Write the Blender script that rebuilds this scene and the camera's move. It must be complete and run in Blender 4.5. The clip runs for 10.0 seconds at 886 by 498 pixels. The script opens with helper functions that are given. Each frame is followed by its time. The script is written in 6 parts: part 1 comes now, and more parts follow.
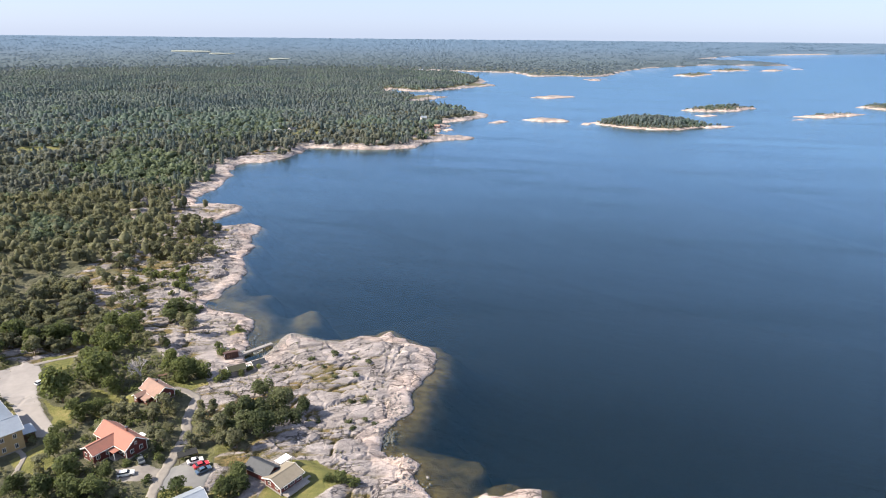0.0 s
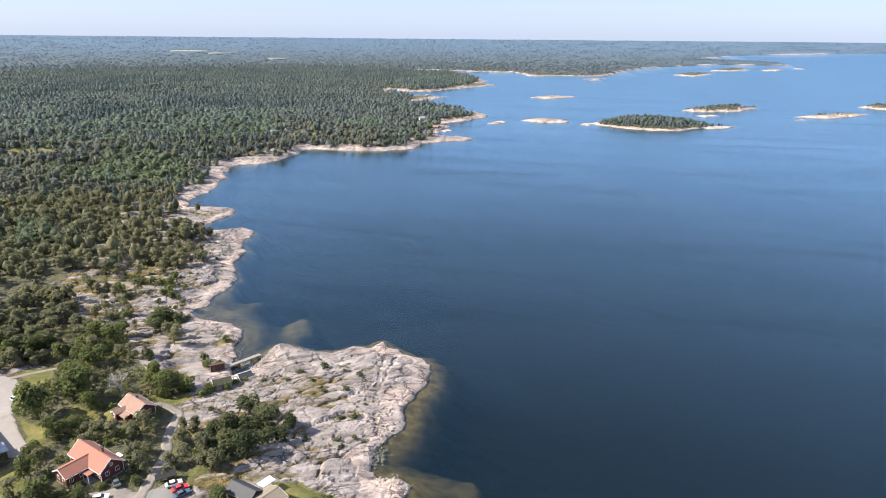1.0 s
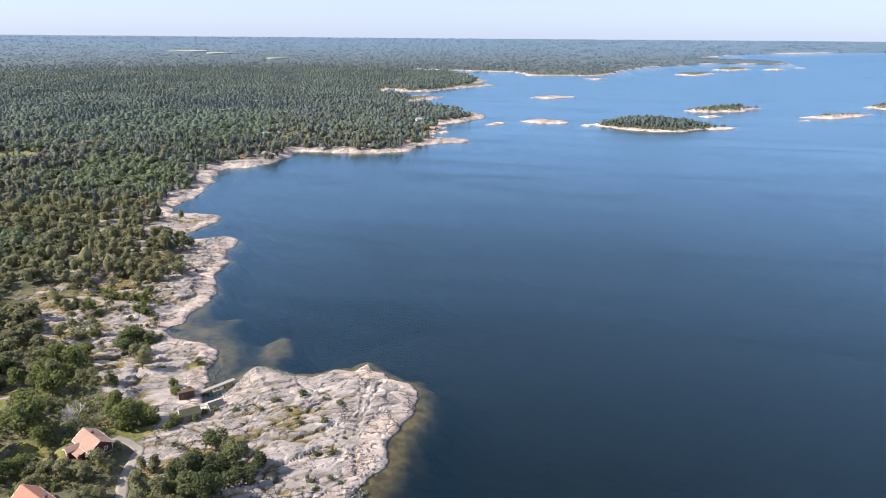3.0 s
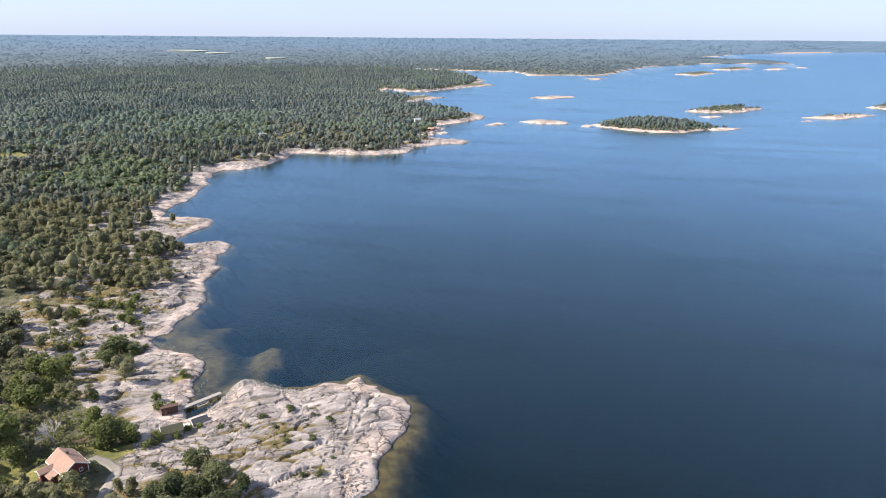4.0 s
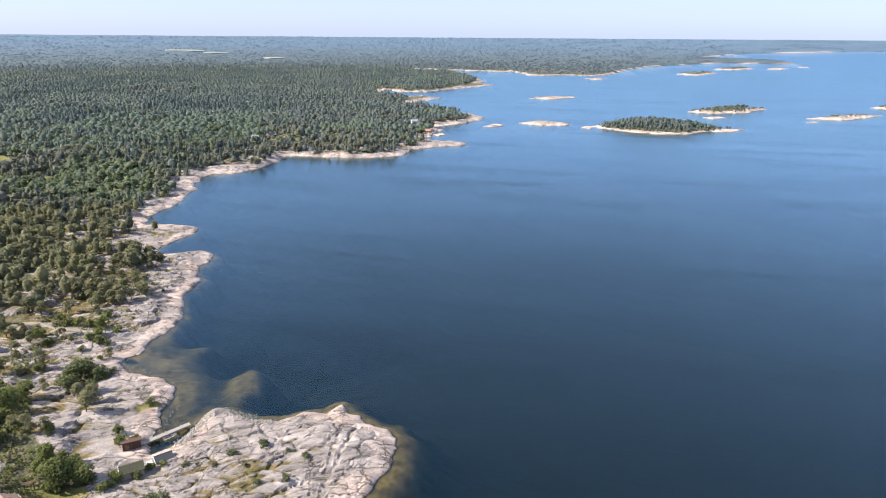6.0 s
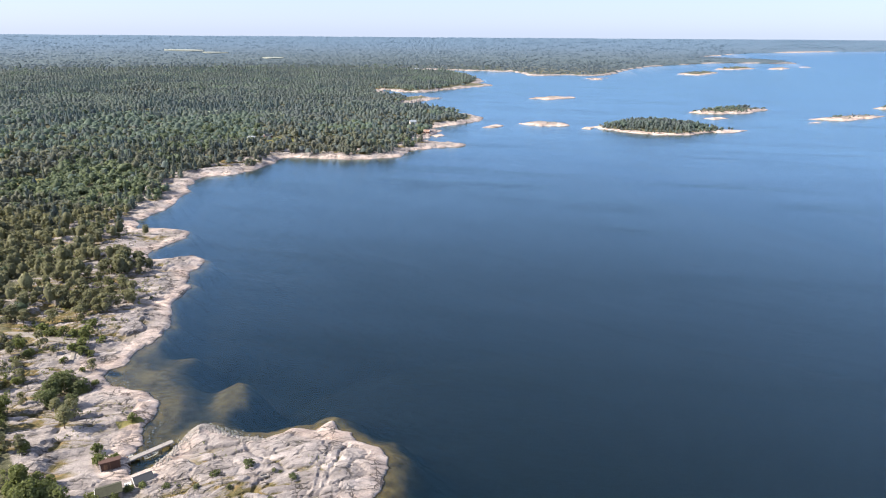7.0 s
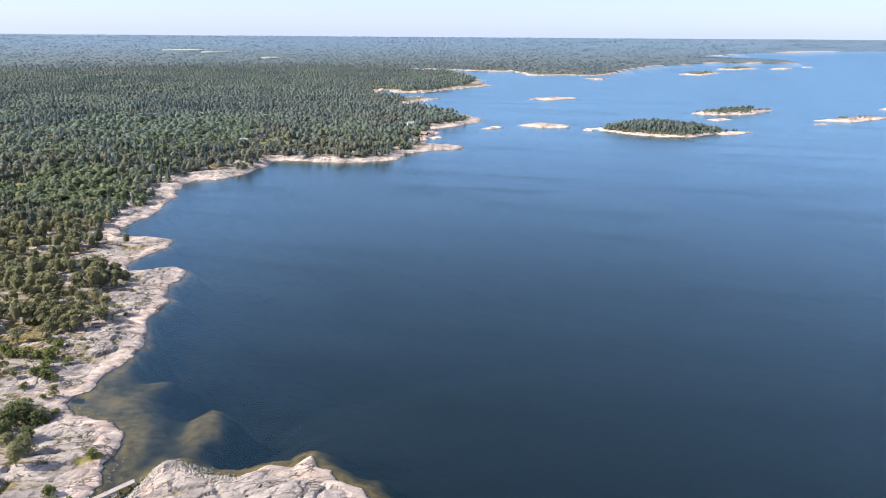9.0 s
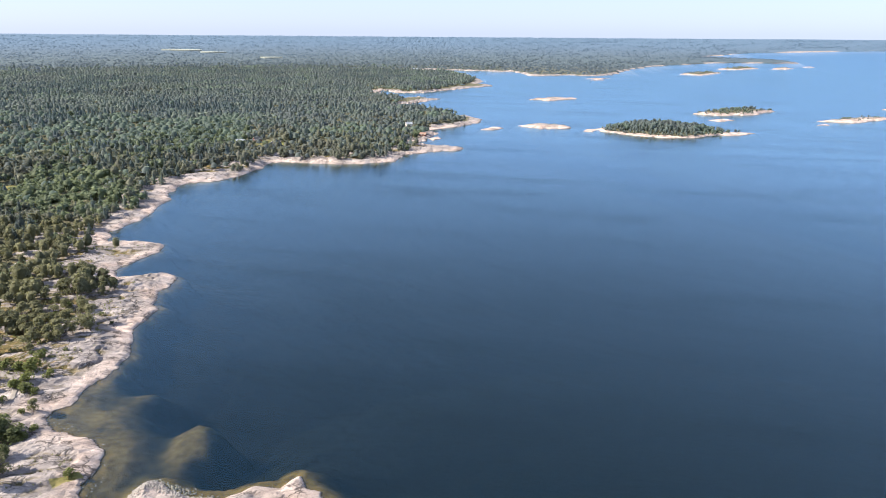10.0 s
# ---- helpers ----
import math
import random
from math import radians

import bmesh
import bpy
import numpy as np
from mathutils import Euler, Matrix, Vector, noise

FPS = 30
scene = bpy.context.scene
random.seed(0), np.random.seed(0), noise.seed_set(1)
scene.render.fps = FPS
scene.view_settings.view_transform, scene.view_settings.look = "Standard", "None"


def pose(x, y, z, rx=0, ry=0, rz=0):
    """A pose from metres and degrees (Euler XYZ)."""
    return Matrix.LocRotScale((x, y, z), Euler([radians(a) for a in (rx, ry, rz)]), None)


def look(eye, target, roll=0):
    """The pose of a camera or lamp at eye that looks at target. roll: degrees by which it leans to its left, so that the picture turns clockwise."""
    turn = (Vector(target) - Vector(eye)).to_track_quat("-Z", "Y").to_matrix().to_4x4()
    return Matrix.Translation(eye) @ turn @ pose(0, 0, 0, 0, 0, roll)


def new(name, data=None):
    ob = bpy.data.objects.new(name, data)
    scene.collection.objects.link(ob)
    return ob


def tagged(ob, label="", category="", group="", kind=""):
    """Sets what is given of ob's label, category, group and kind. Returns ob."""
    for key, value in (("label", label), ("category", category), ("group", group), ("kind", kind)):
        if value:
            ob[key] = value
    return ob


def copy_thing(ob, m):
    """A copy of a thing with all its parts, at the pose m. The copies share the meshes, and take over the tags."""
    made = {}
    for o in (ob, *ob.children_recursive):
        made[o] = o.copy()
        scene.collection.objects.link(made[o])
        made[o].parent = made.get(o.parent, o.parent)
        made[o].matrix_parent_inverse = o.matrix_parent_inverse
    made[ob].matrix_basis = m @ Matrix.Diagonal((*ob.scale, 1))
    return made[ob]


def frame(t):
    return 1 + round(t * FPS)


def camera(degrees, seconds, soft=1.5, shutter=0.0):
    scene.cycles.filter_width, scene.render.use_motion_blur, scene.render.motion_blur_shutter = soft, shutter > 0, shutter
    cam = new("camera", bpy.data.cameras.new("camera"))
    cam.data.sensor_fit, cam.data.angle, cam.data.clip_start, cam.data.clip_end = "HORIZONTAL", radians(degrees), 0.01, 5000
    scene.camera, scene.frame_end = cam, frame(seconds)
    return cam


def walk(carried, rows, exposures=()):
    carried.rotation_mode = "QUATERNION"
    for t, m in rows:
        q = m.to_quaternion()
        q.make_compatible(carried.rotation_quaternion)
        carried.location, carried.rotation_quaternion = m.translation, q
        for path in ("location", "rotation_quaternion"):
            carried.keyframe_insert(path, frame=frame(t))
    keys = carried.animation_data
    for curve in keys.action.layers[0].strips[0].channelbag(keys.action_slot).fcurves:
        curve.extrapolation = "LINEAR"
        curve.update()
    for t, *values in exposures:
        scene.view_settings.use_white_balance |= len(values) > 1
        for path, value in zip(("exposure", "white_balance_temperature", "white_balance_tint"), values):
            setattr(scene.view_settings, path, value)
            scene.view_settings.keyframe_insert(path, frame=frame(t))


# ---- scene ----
# A level flight over a rocky Baltic coast, about 122 m above the sea, x right, y ahead, sea level at z = 0.
cam = camera(69.5, 10.0, soft=1.05)
ROWS = [   # seconds, x, y, z, degrees down, roll, yaw
    (0.0, 0.00, 0.00, 122.00, 18.538, 0.557, 0.000),
    (1.0, 2.29, 9.83, 122.06, 18.569, 0.518, 0.020),
    (2.0, 4.49, 19.62, 122.09, 18.598, 0.485, 0.040),
    (3.0, 6.60, 29.38, 122.10, 18.624, 0.457, 0.060),
    (4.0, 8.62, 39.11, 122.09, 18.647, 0.435, 0.081),
    (5.0, 10.55, 48.80, 122.06, 18.668, 0.418, 0.101),
    (6.0, 12.40, 58.46, 122.01, 18.686, 0.407, 0.122),
    (7.0, 14.15, 68.09, 121.93, 18.702, 0.401, 0.142),
    (8.0, 15.81, 77.69, 121.83, 18.715, 0.400, 0.163),
    (9.0, 17.39, 87.25, 121.72, 18.725, 0.405, 0.184),
    (10.0, 18.87, 96.77, 121.57, 18.733, 0.415, 0.205),
]
walk(cam, [(t, pose(x, y, z, 90 - down, 0, yaw) @ pose(0, 0, 0, 0, 0, roll)) for t, x, y, z, down, roll, yaw in ROWS],
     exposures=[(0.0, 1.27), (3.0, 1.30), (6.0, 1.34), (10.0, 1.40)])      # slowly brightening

# ---- light ----
SUN_EL, SUN_AZ = radians(40), radians(262)      # azimuth clockwise from +y
world = bpy.data.worlds.new("sky")
scene.world = world
world.use_nodes = True
wn, wl = world.node_tree.nodes, world.node_tree.links
wn.clear()
sky = wn.new("ShaderNodeTexSky")
sky.sky_type, sky.sun_disc = "NISHITA", False
sky.sun_elevation, sky.sun_rotation = SUN_EL, SUN_AZ
sky.altitude, sky.air_density, sky.dust_density, sky.ozone_density = 100, 0.9, 0.8, 4.0
bg = wn.new("ShaderNodeBackground")
bg.inputs[1].default_value = 0.0665
wo = wn.new("ShaderNodeOutputWorld")
haze = wn.new("ShaderNodeMix")      # thin summer haze, the same all round
haze.data_type, haze.blend_type = "RGBA", "MIX"
haze.inputs[0].default_value, haze.inputs[7].default_value = 0.62, (4.8, 5.6, 7.75, 1)
wl.new(sky.outputs[0], haze.inputs[6])
wl.new(haze.outputs[2], bg.inputs[0])
wl.new(bg.outputs[0], wo.inputs[0])

sun_data = bpy.data.lights.new("sun", "SUN")
sun_data.energy, sun_data.angle, sun_data.color = 5.0, radians(0.5), (1.0, 0.89, 0.74)
sun = new("sun", sun_data)
to_sun = Vector((math.sin(SUN_AZ) * math.cos(SUN_EL), math.cos(SUN_AZ) * math.cos(SUN_EL), math.sin(SUN_EL)))
sun.matrix_world = look(to_sun * 300, (0, 0, 0))

# ---- plan of the settlement ----
LOT = [(-164, 202), (-154.5, 211.4), (-148.9, 209.8), (-142.1, 202.5), (-141.6, 196.3), (-137, 188.7), (-128.4, 178.7), (-120.6, 171), (-119, 166.5), (-123.4, 165.5), (-131.4, 172.2), (-143.5, 184), (-156, 192)]
PARKING = [(-78, 150.6), (-72.2, 155.5), (-64.2, 150.4), (-64.5, 143), (-71.2, 143.5), (-77, 142.2)]
DRIVE = [(-91.2, 149.7), (-83.7, 152.5), (-78.5, 151), (-79, 146), (-88.3, 144.2)]
LANE = [(-77, 132), (-77, 139.1), (-77.4, 143.5), (-77.8, 150.6), (-77.9, 158.1), (-78.4, 164.9), (-79.4, 171.1), (-81.2, 174.8), (-82.9, 184.6), (-83.7, 190.5), (-87.9, 193.7), (-93.4, 195.9)]
ROCK_PATH = [(-164, 304), (-158.7, 304), (-148.4, 300.2), (-136.7, 298.2), (-131.5, 292.9), (-127.5, 284)]
FOOT_PATH = [(-134, 220), (-138.7, 217.9), (-145.2, 214.2), (-151, 209.8)]
LAWNS = [
    [(-44.3, 156.2), (-36.5, 158.2), (-30, 154), (-25.5, 150.4), (-26.7, 147), (-33.5, 141), (-39, 136), (-53, 136), (-48, 144), (-47, 150)],
    [(-137.7, 190.5), (-120.3, 169.5), (-115, 172.5), (-119, 179), (-129.4, 184)],
    [(-120.1, 192.6), (-103, 189.3), (-100.8, 182.4), (-108.7, 182.3), (-117.7, 187)],
    [(-99.7, 201), (-85.3, 202.9), (-81.8, 200.3), (-87.9, 195.2), (-95.5, 197)],
    [(-125, 154.3), (-118.7, 164.3), (-110.7, 152.9), (-111.7, 146), (-119.6, 149.6)],
    [(-151.5, 214.1), (-138.8, 217.1), (-136.4, 207.9), (-143.4, 204.7)],
    [(-92, 243), (-87, 250), (-84, 248), (-89, 240)],
]
KNOLL = [(-63.5, 139), (-62, 146), (-60.5, 153), (-58, 160), (-61.5, 161.5), (-65.3, 157), (-63.6, 151), (-65, 145)]
HOUSE_Z = {"red": 6.0, "cottage": 6.2, "yellow": 4.6, "brown": 5.2, "white": 5.0, "park": 5.3, "shed": 1.5, "boathouse": 2.2}
# level ground: x, y, radius, height
PADS = [(-94, 160, 12, 6.0), (-99, 157, 8, 6.0), (-97, 188, 9, 6.2), (-133, 157, 15, 4.6), (-133, 172, 12, 4.6), (-45, 148, 9, 5.2), (-66, 134, 9, 5.0), (-71, 149, 8, 5.3), (-83, 223.6, 5, 1.5),
        (-76.5, 210.5, 5, 2.0), (-86, 149, 6, 5.6), (-145, 200, 11, 4.5), (-36, 145, 8, 4.6), (-93, 222, 6, 2.4)]
# x, y, crown width
TREES_A = [(-126, 185, 12), (-118, 195, 11), (-129, 208, 9), (-112, 191, 6), (-123, 197, 8), (-116, 174, 6), (-113, 176, 6), (-110, 179, 6), (-102, 146, 7), (-110, 155, 6), (-116, 166, 5), (-113, 141, 6), (-104, 139, 7), (-98, 139, 6), (-91, 139, 6), (-92, 203, 8), (-87, 204, 7), (-101, 210, 7), (-160, 225, 8), (-153, 227, 9), (-151, 231, 9), (-168, 226, 9), (-167, 212, 8), (-156, 218, 6)]
GROVE = [(-61, 168, 8.4), (-55, 168, 8.4), (-51, 175, 6.3), (-46, 177, 5.6), (-61, 192, 7.2), (-62, 178, 7.9), (-52, 183, 7.7), (-65, 186, 4.6), (-67, 177, 5.9), (-57, 179, 7.6), (-46, 182, 5.9), (-56, 189, 5.1), (-66, 170, 5.6)]
TREES_B = [(-56, 146, 6), (-54, 143, 5), (-57, 142, 5), (-70, 140, 5), (-92, 146, 4), (-96, 139, 5), (-58, 140, 5), (-134, 231, 9), (-136, 242, 9), (-127, 237, 8), (-126, 219, 9), (-132, 223, 8), (-141, 226, 8), (-128, 246, 6), (-90, 205, 7)]
PINES_A = [(-91, 174, 6), (-97, 174, 5), (-102, 175, 6), (-90, 179, 6), (-103, 170, 5), (-74, 171, 7), (-78, 181, 4), (-67, 167, 6), (-61, 162, 6), (-82, 160, 5), (-85, 163, 5), (-74, 161, 5), (-74, 180, 5), (-71, 163, 5), (-65, 162, 5), (-111, 149, 5), (-109, 141, 5), (-113, 162, 5), (-103, 181, 4), (-107, 177, 5), (-84, 169, 4), (-86, 178, 4), (-95, 141, 5), (-109, 245, 6), (-110, 226, 5), (-115, 226, 5), (-121, 229, 5)]
PINES_B = [(-150, 370, 7), (-149, 355, 5), (-141, 355, 6), (-151, 350, 5), (-144, 325, 7), (-139, 326, 6), (-134, 325, 6), (-154, 340, 5), (-173, 355, 6), (-169, 361, 6), (-163, 364, 6), (-160, 289, 6), (-158, 293, 5), (-136, 268, 4), (-151, 387, 4), (-131, 229, 6), (-158, 395, 5), (-165, 400, 6), (-155, 360, 5)]
MORE_PINES = [(-159, 353, 5), (-148, 343, 4), (-138, 324, 4), (-154, 333, 6), (-165, 343, 3.5), (-143, 359, 5), (-141, 372, 5), (-153, 382, 4), (-139, 379, 6), (-165, 366, 5), (-169, 330, 4), (-145, 293, 6), (-137, 289, 3.5), (-150, 275, 5), (-141, 262, 5), (-140, 272, 4), (-148, 262, 6), (-127, 253, 3.5), (-150, 284, 5), (-117, 279, 4)]
BUSHES = [(-79, 207, 4), (-74, 209, 3), (-72, 213, 3), (-81, 209, 3), (-69, 214, 2.5), (-80, 202, 4), (-78, 203, 3), (-94, 202, 5), (-86, 205, 5), (-129, 296, 5), (-127, 229, 5), (-132, 226, 5), (-89, 229, 4), (-87, 247, 3), (-94, 213, 4), (-81, 155, 3), (-89, 152, 3), (-81, 146, 3), (-97, 170, 3), (-28, 148, 4), (-24, 148, 4), (-31, 147, 3), (-111, 269, 3)]
COAST_PINES = [(-144, 377, 7.1), (-152, 375, 8.5), (-160, 374, 7.8), (-137, 330, 6.2), (-133, 332, 6.2), (-144, 331, 7.2), (-150, 331, 8.0), (-158, 334, 8.5), (-131, 338, 7.0), (-131, 344, 5.8), (-155, 344, 7.5), (-161, 344, 7.9), (-163, 312, 7.0), (-169, 314, 7.5), (-140, 341, 6.8), (-146, 336, 6.8), (-128, 336, 6.2), (-157, 391, 7.7), (-147, 385, 7.8), (-157, 372, 7.4), (-154, 317, 6.5), (-143, 317, 5.8), (-165, 292, 7.0), (-153, 293, 5.6)]
COAST_BUSHES = [(-150, 359, 4.5), (-144, 360, 4.5), (-151, 349, 5.0), (-152, 306, 5.5), (-147, 305, 5.5), (-143, 305, 5.5), (-137, 304, 5.5), (-132, 304, 5.8), (-134, 312, 4.8), (-151, 289, 5.5), (-145, 286, 4.2), (-130, 283, 3.2), (-131, 292, 5), (-127, 291, 4.6), (-124, 290, 3.6), (-120, 277, 2.6), (-112, 264, 4.2), (-109, 226, 4.0), (-102, 213, 4.4), (-98, 214, 3.8), (-86, 225, 4.6), (-83, 226.5, 3.2), (-137, 267, 4.4), (-125, 301, 4.0)]
COAST_TREES = [(-121, 259, 8.4), (-120, 265, 9), (-115, 264, 7.8), (-118, 252, 7), (-111, 253, 6.4)]
JUNIPERS = [(-41, 222, 5), (-34, 220, 2), (-32, 220, 1.6), (-28, 217, 3.5), (-50, 217, 3.5), (-44, 212, 2.5), (-39, 205, 3), (-32, 208, 2), (-26, 192, 4), (-30, 192, 2), (-24, 199, 2), (-31, 206, 3), (-43, 180, 2), (-25, 180, 3), (-30, 179, 3), (-74, 192, 3), (-65, 198, 3), (-22, 179, 3), (-28, 176, 3), (-40, 179, 3), (-31, 191, 3), (-53, 212, 2.5), (-62, 214, 3), (-140, 315, 3), (-128, 318, 2.5), (-124, 345, 3), (-132, 352, 3)]

STRIKE = radians(20)      # the lie of the granite slabs

# ---- materials ----
def material(name, rough=0.8, metal=0.0):
    m = bpy.data.materials.new(name)
    m.use_nodes = True
    bsdf = m.node_tree.nodes["Principled BSDF"]
    bsdf.inputs["Roughness"].default_value = rough
    bsdf.inputs["Metallic"].default_value = metal
    return m, m.node_tree.nodes, m.node_tree.links, bsdf


def coords(nodes, links, world_space=True, scale=(1, 1, 1), turn=0.0):
    """Object or world positions along axes turned about z, and divided by scale."""
    if world_space:
        src = nodes.new("ShaderNodeNewGeometry").outputs["Position"]
    else:
        src = nodes.new("ShaderNodeTexCoord").outputs["Object"]
    mp = nodes.new("ShaderNodeMapping")
    mp.vector_type = "TEXTURE"
    mp.inputs["Scale"].default_value = scale
    mp.inputs["Rotation"].default_value = (0, 0, turn)
    links.new(src, mp.inputs["Vector"])
    return mp.outputs["Vector"]


def noise_tex(nodes, links, vec, scale, detail=4.0, rough=0.55, distort=0.0):
    n = nodes.new("ShaderNodeTexNoise")
    n.inputs["Scale"].default_value = scale
    n.inputs["Detail"].default_value = detail
    n.inputs["Roughness"].default_value = rough
    n.inputs["Distortion"].default_value = distort
    links.new(vec, n.inputs["Vector"])
    return n.outputs["Fac"]


def ramp(nodes, links, fac, stops, ease="LINEAR"):
    r = nodes.new("ShaderNodeValToRGB")
    r.color_ramp.interpolation = ease
    e = r.color_ramp.elements
    while len(e) < len(stops):
        e.new(0.5)
    for k, (p, c) in enumerate(stops):
        e[k].position = p
        e[k].color = (*c, 1) if not isinstance(c, (int, float)) else (c, c, c, 1)
    links.new(fac, r.inputs["Fac"])
    return r.outputs["Color"]


def mix(nodes, links, fac, a, b, mode="MIX"):
    m = nodes.new("ShaderNodeMix")
    m.data_type, m.blend_type = "RGBA", mode
    for sock, v in ((m.inputs[0], fac), (m.inputs[6], a), (m.inputs[7], b)):
        if isinstance(v, (int, float)):
            sock.default_value = v
        elif isinstance(v, tuple):
            sock.default_value = (*v, 1)
        else:
            links.new(v, sock)
    return m.outputs[2]


def calc(nodes, links, op, a, b=0.0, c=0.0, clamp=False):
    m = nodes.new("ShaderNodeMath")
    m.operation, m.use_clamp = op, clamp
    for sock, v in zip(m.inputs, (a, b, c)):
        if isinstance(v, (int, float)):
            sock.default_value = v
        else:
            links.new(v, sock)
    return m.outputs[0]


def attr(nodes, name):
    a = nodes.new("ShaderNodeAttribute")
    a.attribute_name = name
    return a.outputs["Fac"]


def bump(nodes, links, bsdf, height, strength, distance):
    b = nodes.new("ShaderNodeBump")
    b.inputs["Strength"].default_value = strength
    b.inputs["Distance"].default_value = distance
    links.new(height, b.inputs["Height"])
    links.new(b.outputs["Normal"], bsdf.inputs["Normal"])
    return b


def ground_material():
    """Granite with lichen and cracks; grass, forest litter, gravel and sea bed by the ground's own masks."""
    m, n, l, bsdf = material("ground_cover", 0.9)
    bsdf.inputs["Specular IOR Level"].default_value = 0.12
    p = coords(n, l)
    streak = coords(n, l, True, (3.4, 1.0, 1.0), STRIKE)
    big = noise_tex(n, l, p, 0.045, 5, 0.6)
    mid = noise_tex(n, l, streak, 0.30, 8, 0.66)
    fine = noise_tex(n, l, p, 1.6, 7, 0.75)
    grey = ramp(n, l, mid, [(0.30, (0.171, 0.153, 0.152)), (0.45, (0.248, 0.224, 0.220)), (0.58, (0.309, 0.279, 0.271)), (0.75, (0.409, 0.368, 0.353))])
    pink = ramp(n, l, mid, [(0.28, (0.310, 0.228, 0.188)), (0.45, (0.484, 0.381, 0.330)), (0.6, (0.571, 0.460, 0.403)), (0.75, (0.658, 0.543, 0.481))])
    nearshore = calc(n, l, "ADD", attr(n, "shore"), calc(n, l, "MULTIPLY", calc(n, l, "SUBTRACT", big, 0.62), 2.6), clamp=True)
    rock = mix(n, l, nearshore, grey, pink)
    rock = mix(n, l, 0.5, rock, ramp(n, l, fine, [(0.30, 0.35), (0.45, 0.96), (0.68, 1.3)]), "MULTIPLY")
    # dark lichen in long stains
    lichen = calc(n, l, "MULTIPLY", calc(n, l, "SUBTRACT", noise_tex(n, l, streak, 0.5, 6, 0.72, 0.4), 0.55), 7.0, clamp=True)
    rock = mix(n, l, calc(n, l, "MULTIPLY", lichen, 0.42), rock, (0.120, 0.110, 0.108))
    # joints between the slabs, wide and hairline
    wobble = n.new("ShaderNodeTexNoise")
    wobble.inputs["Scale"].default_value, wobble.inputs["Detail"].default_value = 0.3, 4
    l.new(p, wobble.inputs["Vector"])
    crack, tone, step = None, None, None
    for turn, size, width, seldom in ((STRIKE, (17.0, 4.6, 4.6), 0.055, 0.42), (STRIKE + 1.35, (18.0, 7.0, 7.0), 0.038, 0.48), (STRIKE - 0.2, (6.5, 1.7, 1.7), 0.10, 0.50)):
        warp = n.new("ShaderNodeVectorMath")
        warp.operation = "MULTIPLY_ADD"
        l.new(wobble.outputs["Color"], warp.inputs[0])
        warp.inputs[1].default_value = (0.720, 0.720, 0.720)
        l.new(coords(n, l, True, size, turn), warp.inputs[2])
        vor = n.new("ShaderNodeTexVoronoi")
        vor.voronoi_dimensions, vor.feature = "2D", "DISTANCE_TO_EDGE"
        cell = n.new("ShaderNodeTexVoronoi")
        cell.voronoi_dimensions = "2D"
        for node in (vor, cell):
            node.inputs["Scale"].default_value = 1.0
            l.new(warp.outputs[0], node.inputs["Vector"])
        line = ramp(n, l, vor.outputs["Distance"], [(0.0, 0.0), (width * 0.45, 0.3), (width, 1.0)])
        faint = calc(n, l, "MULTIPLY", calc(n, l, "SUBTRACT", noise_tex(n, l, p, 0.13, 4, 0.6), seldom), 7.0, clamp=True)
        line = mix(n, l, faint, (1.0, 1.0, 1.0), line)
        own = n.new("ShaderNodeSeparateColor")
        l.new(cell.outputs["Color"], own.inputs[0])
        rise = calc(n, l, "MULTIPLY", own.outputs[0], size[1] / 6.0)
        shade = ramp(n, l, own.outputs[1], [(0.0, 0.84), (1.0, 1.12)])
        crack = line if crack is None else mix(n, l, 1.0, crack, line, "MULTIPLY")
        step = rise if step is None else calc(n, l, "ADD", step, rise)
        tone = shade if tone is None else mix(n, l, 1.0, tone, shade, "MULTIPLY")
    rock = mix(n, l, 0.85, rock, tone, "MULTIPLY")
    rock = mix(n, l, 0.72, rock, crack, "MULTIPLY")
    # dry grass and heather in hollows
    tuft = noise_tex(n, l, streak, 0.16, 5, 0.65, 0.6)
    grass_c = ramp(n, l, noise_tex(n, l, p, 0.35, 5, 0.7), [(0.3, (0.052, 0.052, 0.024)), (0.48, (0.112, 0.096, 0.044)), (0.6, (0.176, 0.132, 0.064)), (0.72, (0.248, 0.164, 0.068))])
    lawn_c = ramp(n, l, noise_tex(n, l, p, 0.12, 6, 0.7), [(0.3, (0.080, 0.090, 0.034)), (0.5, (0.140, 0.138, 0.050)), (0.7, (0.224, 0.184, 0.084))])
    floor_c = ramp(n, l, noise_tex(n, l, p, 0.25, 5, 0.7), [(0.3, (0.048, 0.051, 0.032)), (0.5, (0.088, 0.088, 0.056)), (0.64, (0.136, 0.124, 0.084)), (0.78, (0.232, 0.208, 0.160))])
    gravel_c = ramp(n, l, fine, [(0.3, (0.264, 0.240, 0.216)), (0.7, (0.376, 0.352, 0.320))])
    low = calc(n, l, "ADD", calc(n, l, "ADD", tuft, calc(n, l, "MULTIPLY", fine, 0.22)), attr(n, "hollow"))
    scrub = calc(n, l, "MULTIPLY", calc(n, l, "MULTIPLY", calc(n, l, "SUBTRACT", low, 0.65), 9.0, clamp=True), attr(n, "scrub"))
    col = mix(n, l, scrub, rock, grass_c)
    rag = calc(n, l, "SUBTRACT", calc(n, l, "MULTIPLY", fine, 0.5), 0.25)

    def ragged(name):
        return calc(n, l, "MULTIPLY", calc(n, l, "SUBTRACT", calc(n, l, "ADD", attr(n, name), rag), 0.42), 6.0, clamp=True)
